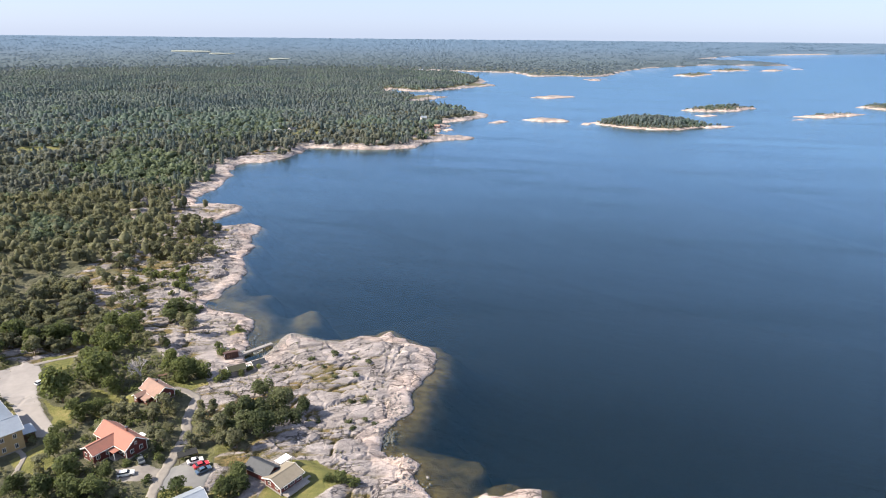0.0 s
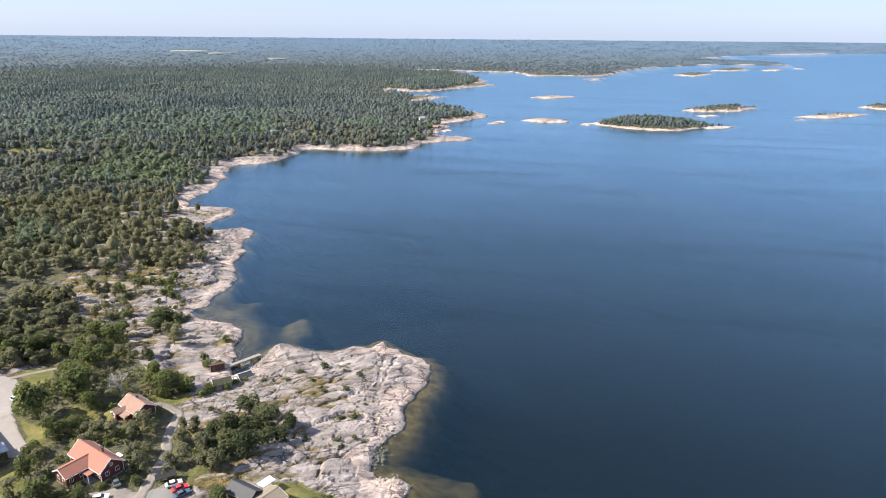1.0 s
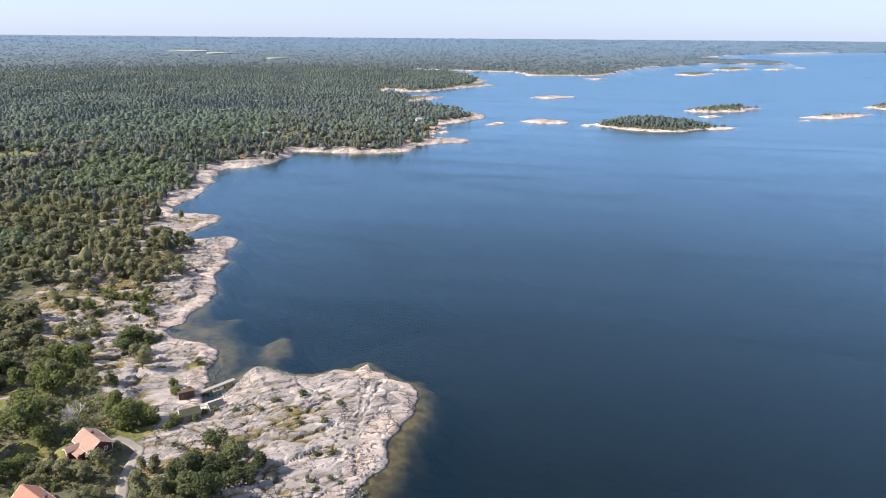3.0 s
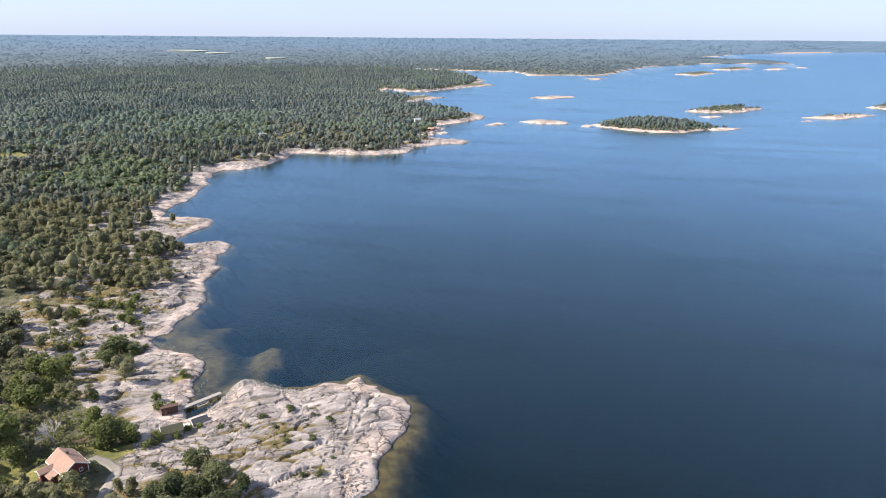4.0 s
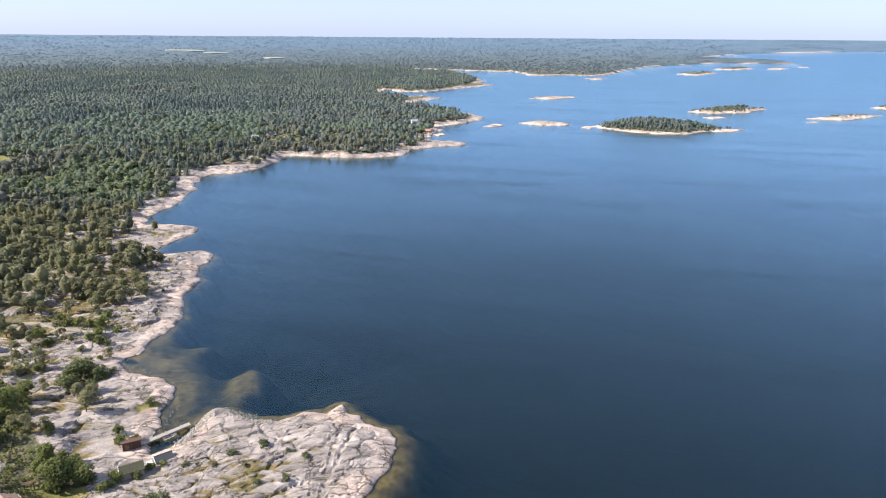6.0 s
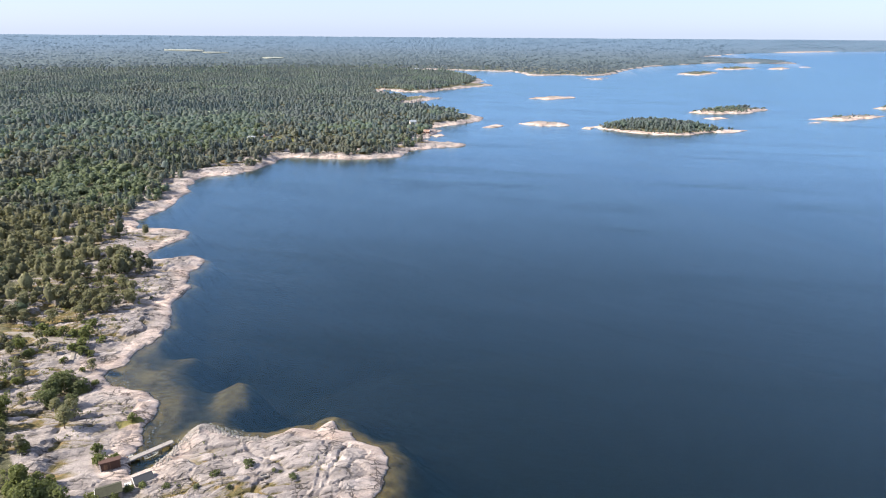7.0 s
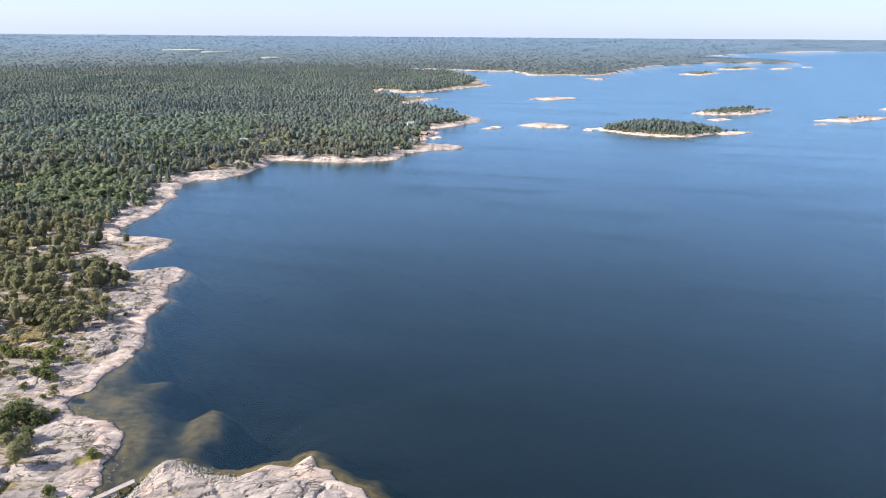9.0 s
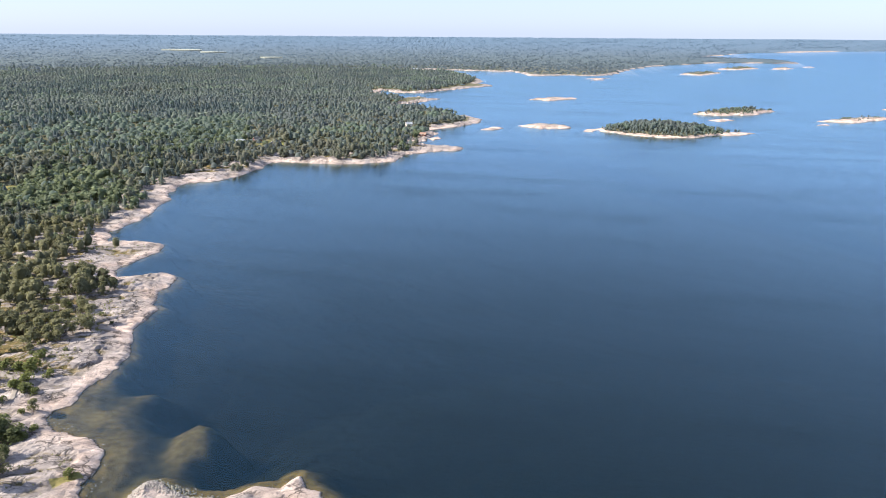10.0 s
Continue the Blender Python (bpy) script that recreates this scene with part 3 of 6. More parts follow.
def height(x, y):
    x, y = np.asarray(x, float), np.asarray(y, float)
    r = np.hypot(x, y)
    sd = shore_distance(x, y)
    d = np.clip(sd, 0, None)
    ca, sa = math.cos(STRIKE), math.sin(STRIKE)
    u, v = x * ca + y * sa, -x * sa + y * ca
    lumps = grain(u, v * 1.9, 30, 21, 2)
    small = grain(u, v * 1.6, 4.5, 41, 3)
    steps = grain(u * 0.6, v * 1.4, 7, 51, 2)
    broad, joint = slabs(x, y, 21, 9.5, 201)
    lesser, split = slabs(x, y, 8.5, 3.6, 301)
    grow = soft(d, 0, 12)
    land = 0.15 + 1.2 * (1 - np.exp(-d / 1.8)) + 3.2 * (1 - np.exp(-d / 22)) + 3.0 * soft(d, 30, 140)
    land = land + grow * (1.7 * lumps + 0.62 * broad) * (1 + 0.5 * soft(y, 270, 420)) + soft(d, 0.5, 5) * (0.30 * lesser + 0.20 * small + 0.11 * grain(u, v * 1.5, 1.9, 43, 2))
    land = land + soft(d, 150, 600) * (9 - 8.3 * soft(r, 1500, 2500)) * grain(x, y, 260, 61, 3)
    land = land - soft(d, 1, 6) * (0.7 * (1 - soft(joint, 0.0, 0.13)) + 0.4 * (1 - soft(split, 0.0, 0.2)))
    if ((x > -75) & (x < 5) & (y > 150) & (y < 260)).any():
        for line in FISSURES:
            for (ax, ay), (bx, by) in zip(line, line[1:]):
                t = np.clip(((x - ax) * (bx - ax) + (y - ay) * (by - ay)) / ((bx - ax) ** 2 + (by - ay) ** 2), 0, 1)
                gap = np.hypot(x - ax - t * (bx - ax) + 0.8 * small, y - ay - t * (by - ay) + 0.8 * steps)
                land = land - 0.45 * (1 - soft(gap, 0.2, 1.1)) * soft(d, 0.5, 4)
    land = np.maximum(land, 0.1 + 0.02 * np.clip(d, 0, 20))
    plain = 0.15 + 1.1 * (1 - np.exp(-d / 2.2)) + 3.2 * (1 - np.exp(-d / 22)) + 1.5 * soft(d, 30, 140)
    near = (np.abs(x + 80) < 120) & (np.abs(y - 220) < 120)
    if near.any():
        for px, py, size, level in PADS:
            k = 1 - soft(np.hypot(x - px, y - py), size * 0.75, size * 1.5)
            land = land + k * (level - land)
        level = np.zeros_like(land)
        for line, half in ((LANE, 4.0), (ROCK_PATH, 3.0), (FOOT_PATH, 3.0)):
            for (ax, ay), (bx, by) in zip(line, line[1:]):
                t = np.clip(((x - ax) * (bx - ax) + (y - ay) * (by - ay)) / ((bx - ax) ** 2 + (by - ay) ** 2), 0, 1)
                dist = np.hypot(x - ax - t * (bx - ax), y - ay - t * (by - ay))
                level = np.maximum(level, 1 - soft(dist, half * 0.6, half * 1.8))
        land = land + level * 0.7 * (plain - land) * (sd > 8)
    e = np.clip(-sd, 0, None)
    shelf = np.where((np.abs(x) < 30) & (y < 235), 2.0, 0.5)
    shelf = shelf + 3.0 * np.exp(-((x + 38) / 34) ** 2 - ((y - 247) / 9) ** 2)
    shelf = shelf + 7 * np.exp(-((x - 4) ** 2 + (y - 158) ** 2) / 900)
    shelf = shelf + 7 * np.exp(-((x + 92) ** 2 + (y - 274) ** 2) / 420)
    sea = -0.15 - 0.26 * e - 8 * soft(e, shelf, shelf + np.where(np.abs(x) < 30, 20, 11)) - 5 * soft(e, 12, 50)
    if ((x > -130) & (x < -40) & (y > 210) & (y < 300)).any():
        bay = from_outline(x + 3 * grain(x, y, 9, 85, 2), y + 3 * grain(x, y, 9, 86, 2), BAY)
        sea = sea + soft(bay, -20, 7) * np.clip(-1.6 + 0.3 * grain(x, y, 6, 87, 2) - sea, 0, None)
        for patch in SANDS:
            sea = sea + soft(from_outline(x, y, patch), -12, 4) * np.clip(-2.7 - sea, 0, None)
    for cx, cy, size, rise in SHOALS:
        far = np.hypot(x - cx + 4.0 * grain(x, y, 9, 83, 2), y - cy + 4.0 * grain(x, y, 9, 84, 2)) - size
        sea = np.maximum(sea, sea + (1 - soft(far, -3.0, 5.0)) * (-rise - 1.0 - sea))
    sea = np.minimum(sea + 0.25 * small * soft(e, 0.5, 3), -0.2)
    z = np.where(sd > 0, land, sea)
    return z + lift(r), sd


def spread_axis(lo, hi, step, mid, growth_lo, growth_hi):
    """Even steps near the camera's way, growing outwards."""
    mid = list(mid)
    near_lo, near_hi = mid[0], mid[-1]
    up, s = [], step
    while (up[-1] if up else near_hi) < hi:
        s *= growth_hi
        up.append((up[-1] if up else near_hi) + s)
    down, s = [], step
    while (down[-1] if down else near_lo) > lo:
        s *= growth_lo
        down.append((down[-1] if down else near_lo) - s)
    return np.array(down[::-1] + mid + up)


def grid_mesh(name, gx, gy, gz):
    ny, nx = gx.shape
    verts = np.stack([gx.ravel(), gy.ravel(), gz.ravel()], 1)
    i = np.arange(nx * ny).reshape(ny, nx)
    quads = np.stack([i[:-1, :-1], i[:-1, 1:], i[1:, 1:], i[1:, :-1]], -1).reshape(-1, 4)
    return raw_mesh(name, verts, quads)


def raw_mesh(name, verts, faces):
    """A mesh from arrays; faces all have the same number of corners."""
    me = bpy.data.meshes.new(name)
    k = faces.shape[1]
    me.vertices.add(len(verts))
    me.vertices.foreach_set("co", np.ascontiguousarray(verts, np.float32).ravel())
    me.loops.add(faces.size)
    me.loops.foreach_set("vertex_index", np.ascontiguousarray(faces, np.int32).ravel())
    me.polygons.add(len(faces))
    me.polygons.foreach_set("loop_start", np.arange(0, faces.size, k, dtype=np.int32))
    me.update(calc_edges=True)
    return me


def mask(me, name, values):
    a = me.attributes.new(name, "FLOAT", "POINT")
    a.data.foreach_set("value", np.ascontiguousarray(values, np.float32).ravel())


def build_ground():
    ax = spread_axis(-RIM, RIM, 1.3, np.concatenate([np.arange(-222, -84, 1.1), np.arange(-84, 6, 0.7)]), 1.03, 1.07)
    ay = spread_axis(-RIM, RIM, 1.3, np.concatenate([np.arange(118, 150, 1.2), np.arange(150, 252, 0.7), np.arange(252, 420, 1.15)]), 1.12, 1.013)
    gx, gy = np.meshgrid(ax, ay)
    z, sd = height(gx, gy)
    r = np.hypot(gx, gy)
    wd = from_outline(gx + 5 * grain(gx, gy, 22, 71, 3), gy + 5 * grain(gx, gy, 22, 72, 3), WOOD)
    wood = np.where(r > 900, soft(sd, 4, 30), soft(wd + 26 * grain(gx, gy, 17, 87, 3), 4, 40))
    wood = np.maximum(wood, 0.75 * soft(from_outline(gx + 3 * grain(gx, gy, 12, 75, 3), gy + 3 * grain(gx, gy, 12, 76, 3), GARDENS), -2, 3))
    lawn = np.zeros_like(z)
    for o in LAWNS:
        lawn = np.maximum(lawn, soft(from_outline(gx + 2 * grain(gx, gy, 9, 73, 2), gy + 2 * grain(gx, gy, 9, 74, 2), o), -1, 1.5))
    yard = soft(from_outline(gx, gy, GARDENS), 0, 4)
    lawn = np.maximum(lawn, yard * (0.36 + 0.5 * grain(gx, gy, 10, 79, 3)))
    for mx, my, rx, ry in MEADOWS:
        lawn = np.maximum(lawn, 1 - soft(((gx - mx) / rx) ** 2 + ((gy - my) / ry) ** 2, 0.8, 1.3))
    bare = soft(from_outline(gx, gy, KNOLL), -1.5, 0.8)
    wood, lawn = wood * (1 - bare), lawn * (1 - bare)
    me = grid_mesh("ground", gx, gy, z)
    mask(me, "shore", 0.85 * soft(-sd + 3 * grain(gx, gy, 9, 88, 2), -13, -1))
    mask(me, "wood", wood)
    mask(me, "lawn", lawn)
    # how strongly far ground takes the painted haze colour
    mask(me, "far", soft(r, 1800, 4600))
    mask(me, "gravel", np.zeros_like(z))
    blur = z.copy()
    for k in range(3):
        for ax_ in (0, 1):
            blur = (blur + np.roll(blur, 2, ax_) + np.roll(blur, -2, ax_)) / 3
    mask(me, "hollow", np.clip((blur - z) * 0.24, -0.25, 0.25) + 0.12 * soft(sd, 14, 45))
    mask(me, "scrub", soft(sd, 5, 16))
    mask(me, "sea", (r < 2300).astype(float))
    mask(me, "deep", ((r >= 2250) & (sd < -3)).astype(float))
    sand = np.zeros_like(z)
    for patch in SANDS:
        sand = np.maximum(sand, 0.62 * soft(from_outline(gx + 4 * grain(gx, gy, 6, 83, 4), gy + 4 * grain(gx, gy, 6, 84, 4), patch), -1.8, 2.4))
    mask(me, "sand", np.clip(sand, 0, 1))
    me.materials.append(GROUND)
    corner = (gx[:-1, :-1] > -222) & (gx[:-1, :-1] < 8) & (gy[:-1, :-1] > 118) & (gy[:-1, :-1] < 420) & (sd[:-1, :-1] > 0) & (lawn[:-1, :-1] < 0.4)
    me.polygons.foreach_set("use_smooth", ~corner.ravel())      # the near rock breaks into small facets
    return tagged(new("ground", me), "grey and pink granite coast with grass and forest floor", "ground", kind="structure")


def build_water():
    rad = np.concatenate([[0.5], np.geomspace(40, 2450, 40), np.linspace(2500, RIM, 70)])
    ang = np.linspace(0, 2 * np.pi, 241)
    gr, ga = np.meshgrid(rad, ang)
    me = grid_mesh("water", gr * np.sin(ga), gr * np.cos(ga), lift(gr))
    me.flip_normals()
    me.materials.append(WATER)
    ob = new("water", me)
    ob.visible_shadow = False      # clear water lets the sun down to the bed
    me.polygons.foreach_set("use_smooth", np.ones(len(me.polygons), bool))
    return tagged(ob, "deep blue calm sea with wind ripples", "water", kind="structure")


ground = build_ground()
water = build_water()

# ---- islands ----
def island_height(x, y, outline, top):
    o = np.array(outline, float)
    size = np.ptp(o, 0) + 24
    w = min(8, size.min() * 0.1)
    sd = from_outline(x + w * grain(x, y, 14, 5, 3), y + w * grain(x, y, 14, 6, 3), o)
    d = np.clip(sd, 0, None)
    broad = max(3.0, size.min() * 0.16)
    z = np.where(sd > 0, 0.3 + top * (1 - np.exp(-d / broad)) + 0.25 * top * grain(x, y, 12, 81, 3) * soft(d, 0, 10), -0.4 + 0.75 * sd)
    return np.maximum(z, -9) + lift(np.hypot(x, y)), sd


def build_island(outline, top, wooded=0.0, label="low bare granite skerry in the sea"):
    o = np.array(outline, float)
    c, size = o.mean(0), np.ptp(o, 0) + 24
    step = max(1.5, size.max() / 60)
    ax, ay = np.arange(-size[0] * .6, size[0] * .6, step), np.arange(-size[1] * .6, size[1] * .6, step)
    gx, gy = np.meshgrid(ax + c[0], ay + c[1])
    z, sd = island_height(gx, gy, outline, top)
    me = grid_mesh("island", gx, gy, z)
    mask(me, "shore", 1 - 0.7 * soft(sd, 4, 20))
    mask(me, "wood", wooded * soft(sd, 6, 14))
    mask(me, "lawn", 0 * z)
    mask(me, "far", 0 * z)
    mask(me, "gravel", 0 * z)
    mask(me, "hollow", 0 * z)
    mask(me, "scrub", soft(sd, 3, 9))
    mask(me, "sea", (np.hypot(gx, gy) < 2300).astype(float))
    mask(me, "deep", ((np.hypot(gx, gy) >= 2250) & (sd < -3)).astype(float))
    mask(me, "sand", 0 * z)
    me.materials.append(GROUND)
    me.polygons.foreach_set("use_smooth", np.ones(len(me.polygons), bool))
    return tagged(new("island", me), label, "island", "islands in the bay", "structure")


ISLANDS = [
    ([(213, 958), (240, 917), (283, 886), (323, 889), (384, 922), (417, 938), (388, 946), (360, 985), (330, 1020), (270, 1000)], 5, 1.0, "wooded granite island with a pale rocky shore"),
    ([(116, 991), (146, 960), (188, 969), (192, 985), (154, 1003)], 4, 0.25, "bare granite skerry with a few bushes"),
    ([(178, 1360), (216, 1335), (276, 1383), (231, 1400)], 4, 0.0, ""),
    ([(412, 1140), (450, 1117), (505, 1130), (574, 1191), (517, 1205), (450, 1170)], 7, 0.65, "rocky island with low scrub"),
    ([(410, 1065), (422, 1046), (450, 1068), (440, 1080)], 2, 0.0, ""),
    ([(573, 1063), (613, 1044), (721, 1106), (665, 1105)], 5, 0.5, "low rocky island with some scrub"),
    ([(770, 1227), (796, 1173), (857, 1190), (940, 1230), (857, 1266)], 6, 0.6, "low rocky island with some scrub"),
    ([(63, 947), (82, 942), (100, 963), (84, 972)], 2, 0.0, ""),
    ([(762, 2213), (818, 2161), (935, 2307), (877, 2330)], 7, 0.6, "small wooded island far out"),
    ([(1007, 2525), (1071, 2497), (1180, 2575), (1150, 2640)], 7, 0.6, "small wooded island far out"),
    ([(1209, 2543), (1260, 2530), (1316, 2583), (1260, 2590)], 6, 0.5, "small wooded island far out"),
    ([(408, 1962), (450, 1965), (493, 2000), (440, 1985)], 2, 0.0, ""),
    ([(367, 928), (396, 940), (419, 931), (393, 914), (370, 913)], 2.5, 0.0, ""),
    ([(197, 941), (213, 931), (217, 952), (207, 957)], 2, 0.0, ""),
    ([(409, 1907), (457, 1912), (443, 1956)], 2, 0.0, ""),
    ([(547, 1016), (565, 1017), (563, 1029)], 1, 0.0, ""),
    ([(1382, 2656), (1434, 2656), (1432, 2696)], 2, 0.0, ""),
    ([(3, 856), (12, 868), (11, 884), (-3, 872)], 1.5, 0.0, ""),
    ([(7, 143), (12, 148), (22, 150.5), (30, 148), (26, 140), (14, 138)], 1.2, 0.0, "low weed-fringed rock awash by the shore"),
]
for outline, top, wooded, label in ISLANDS:
    build_island(outline, top, wooded, label or "low bare granite skerry in the sea")

# ---- trees ----
def quads_at(rng, centres, size, normals, spread=0.65):
    """Small leaf clumps: one bent quad at each centre, facing roughly outwards."""
    n = len(centres)
    nn = normals + spread * rng.normal(size=(n, 3))
    nn /= np.linalg.norm(nn, axis=1)[:, None]
    t = np.cross(nn, rng.normal(size=(n, 3)))
    t /= np.linalg.norm(t, axis=1)[:, None] + 1e-9
    b = np.cross(nn, t)
    s = (size * rng.uniform(0.65, 1.35, n))[:, None]
    k = rng.uniform(0.5, 1.0, (n, 1))
    v = np.stack([centres - t * s * k, centres - b * s * 0.8 + nn * s * 0.25, centres + t * s * k, centres + b * s * 0.8 - nn * s * 0.15], 1).reshape(-1, 3)
    f = np.arange(4 * n).reshape(n, 4)
    return v, f


def crown(rng, kind, tall, wide, count, leaf, spread=0.65, up=0.7):
    """Leaf clumps of a crown for a tree of that height and width, standing at the origin."""
    if kind == "spruce":
        h = 1 - np.sqrt(rng.uniform(0, 1, count)) * 0.92
        h = np.clip(h, 0.06, 1)
        layer = 0.78 + 0.22 * np.abs(np.sin(h * 26))
        rad = wide * 0.5 * (1.04 - h) ** 0.85 * layer * rng.uniform(0.72, 1.05, count)
        a = rng.uniform(0, 2 * np.pi, count)
        c = np.stack([rad * np.cos(a), rad * np.sin(a), h * tall], 1)
        nrm = np.stack([np.cos(a), np.sin(a), np.full(count, up + 0.2)], 1)
    else:
        lobes = 8 if kind == "leaf" else 8
        cs, rs = [], []
        for k in range(lobes):
            a = rng.uniform(0, 2 * np.pi)
            if kind == "leaf":
                level, out = rng.uniform(0.30, 0.80), rng.uniform(0.12, 0.30)
                rs.append(wide * rng.uniform(0.2, 0.32))
            else:
                level, out = rng.uniform(0.22, 0.92), rng.uniform(0.03, 0.3)
                rs.append(wide * rng.uniform(0.17, 0.28))
            cs.append((out * wide * math.cos(a), out * wide * math.sin(a), min(level * tall, tall - rs[-1] * 0.6)))
        cs, rs = np.array(cs), np.array(rs)
        w = rs ** 2 / (rs ** 2).sum()
        i = rng.choice(lobes, count, p=w)
        d = rng.normal(size=(count, 3))
        d /= np.linalg.norm(d, axis=1)[:, None]
        d[:, 2] = np.where(d[:, 2] < -0.45, -d[:, 2], d[:, 2])
        flat = np.array([1, 1, 0.7 if kind == "pine" else 0.95])
        c = cs[i] + d * flat * rs[i][:, None] * rng.uniform(0.75, 1.12, count)[:, None]
        nrm = d + np.array([0, 0, up])
    return quads_at(rng, c, leaf, nrm, spread)


PROFILE = {      # height and radius of the dense inner crown
    "pine": ((0.26, 0.30), (0.46, 0.48), (0.70, 0.47), (0.90, 0.30), (1.0, 0.05)),
    "spruce": ((0.05, 0.30), (0.2, 0.46), (0.5, 0.31), (0.8, 0.14), (1.0, 0.01)),
    "leaf": ((0.14, 0.28), (0.36, 0.47), (0.62, 0.48), (0.86, 0.30), (1.0, 0.04))}


def core(rng, kind, tall, wide, seg, rings=(0, 1, 2, 3, 4)):
    """The dense inner crown: a lumpy, uneven body of quads."""
    v = []
    rough = 0.55 if len(rings) == 3 else 1.0
    for i in rings:
        h, r = PROFILE[kind][i]
        turn = rng.uniform(0, 1)
        for k in range(seg):
            a = 2 * np.pi * (k + 0.5 * turn) / seg
            q = 0.66 * r * wide * rng.uniform(1 - 0.42 * rough, 1 + 0.22 * rough)
            v.append((q * np.cos(a), q * np.sin(a), tall * 0.93 * (h + rng.normal() * 0.05 * rough)))
    f = [(i * seg + k, i * seg + (k + 1) % seg, (i + 1) * seg + (k + 1) % seg, (i + 1) * seg + k) for i in range(len(rings) - 1) for k in range(seg)]
    return np.array(v), np.array(f)


def stand_tree(rng, kind, tall, wide, count, leaf, spread, up, seg, rings):
    """A forest tree: inner crown with loose leaf clumps standing out of it."""
    v, f = core(rng, kind, tall, wide, seg, rings)
    if count == 0:
        return v, f
    v2, f2 = crown(rng, kind, tall, wide, count, leaf, spread, up)
    return np.concatenate([v, v2]), np.concatenate([f, f2 + len(v)])


def trunk_mesh(rng, kind, tall):
    """A tapered, slightly bent trunk with a few limbs."""
    bm = bmesh.new()

    def limb(a, b, ra, rb, n=6):
        a, b = Vector(a), Vector(b)
        q = (b - a).to_track_quat("Z", "Y")
        rings = []
        for p, rr in ((a, ra), ((a + b) / 2 + Vector((rng.normal() * ra * .4, rng.normal() * ra * .4, 0)), (ra + rb) / 2), (b, rb)):
            rings.append([bm.verts.new(p + q @ Vector((rr * math.cos(2 * math.pi * k / n), rr * math.sin(2 * math.pi * k / n), 0))) for k in range(n)])
        for lo, hi in zip(rings, rings[1:]):
            for k in range(n):
                bm.faces.new((lo[k], lo[(k + 1) % n], hi[(k + 1) % n], hi[k]))
    top = tall * (0.95 if kind == "spruce" else 0.8)
    r = 0.018 * tall + 0.05
    limb((0, 0, -0.6), (0.1 * rng.normal(), 0.1 * rng.normal(), top), r, r * 0.25)
    for k in range(5):
        a, h = rng.uniform(0, 6.28), rng.uniform(0.35, 0.75) * tall
        reach = tall * rng.uniform(0.12, 0.24)
        limb((0, 0, h), (reach * math.cos(a), reach * math.sin(a), h + reach * 0.5), r * 0.45, r * 0.12, 5)
    me = bpy.data.meshes.new("trunk")
    bm.to_mesh(me)
    bm.free()
    me.materials.append(BARK)
    return me


KIND = {"pine": (PINE, 9.5, 5.6), "spruce": (SPRUCE, 12, 5.0), "leaf": (LEAF, 8.5, 7.4)}


def scatter(rng, x0, x1, y0, y1, spacing, loose=1.0):
    """Jittered places on a grid."""
    gx, gy = np.meshgrid(np.arange(x0, x1, float(spacing)), np.arange(y0, y1, float(spacing)))
    gx[1::2] += spacing / 2
    j = spacing * loose
    return (gx + rng.uniform(-j, j, gx.shape)).ravel(), (gy + rng.uniform(-j, j, gy.shape)).ravel()


def in_view(x, y, margin=60):
    """The sector of country that the flight looks over."""
    return (np.abs(x) < 0.72 * (y + 20) + margin) & (y > 90)


def woodland(name, rng, x, y, z, scale, kinds, count, leaf, templates=10, shape=(1.0, 1.0), mats=None, spread=0.65, up=0.7, seg=0, rings=(0, 1, 2, 3, 4)):
    """One joined wood: many small trees from a few shapes, each turned, scaled and tinted."""
    for kind, share in kinds.items():
        pick = share
        if not pick.any():
            continue
        mat, tall, wide = KIND[kind]
        mat = (mats or {}).get(kind, mat)
        shapes = [stand_tree(rng, kind, tall, wide, count, leaf, spread, up, seg, rings) if seg else crown(rng, kind, tall, wide, count, leaf, spread, up) for k in range(templates)]
        px, py, pz, ps = x[pick], y[pick], z[pick], scale[pick]
        which = rng.integers(0, templates, len(px))
        vs, fs, ts, base = [], [], [], 0
        for k, (v, f) in enumerate(shapes):
            m = which == k
            n = m.sum()
            if n == 0:
                continue
            a = rng.uniform(0, 2 * np.pi, n)
            ca, sa = np.cos(a)[:, None], np.sin(a)[:, None]
            s = ps[m][:, None]
            sz = s * rng.uniform(0.85, 1.2, (n, 1)) * shape[1]
            s = s * shape[0]
            vx = px[m][:, None] + s * (ca * v[:, 0] - sa * v[:, 1])
            vy = py[m][:, None] + s * (sa * v[:, 0] + ca * v[:, 1])
            vz = pz[m][:, None] + sz * v[:, 2]
            vs.append(np.stack([vx, vy, vz], -1).reshape(-1, 3))
            fs.append((f[None] + (np.arange(n) * len(v))[:, None, None] + base).reshape(-1, 4))
            ts.append(np.repeat(rng.uniform(0, 1, n), len(v)))
            base += n * len(v)
        me = raw_mesh(name, np.concatenate(vs), np.concatenate(fs))
        mask(me, "tint", np.concatenate(ts))
        me.polygons.foreach_set("use_smooth", np.ones(len(me.polygons), bool))
        me.materials.append(mat)
        tagged(new(name, me), {"pine": "dense green pine forest on the coast", "spruce": "dark spruce forest behind the coast", "leaf": "bright green broadleaf trees in the forest"}[kind], "forest", kind="stuff")


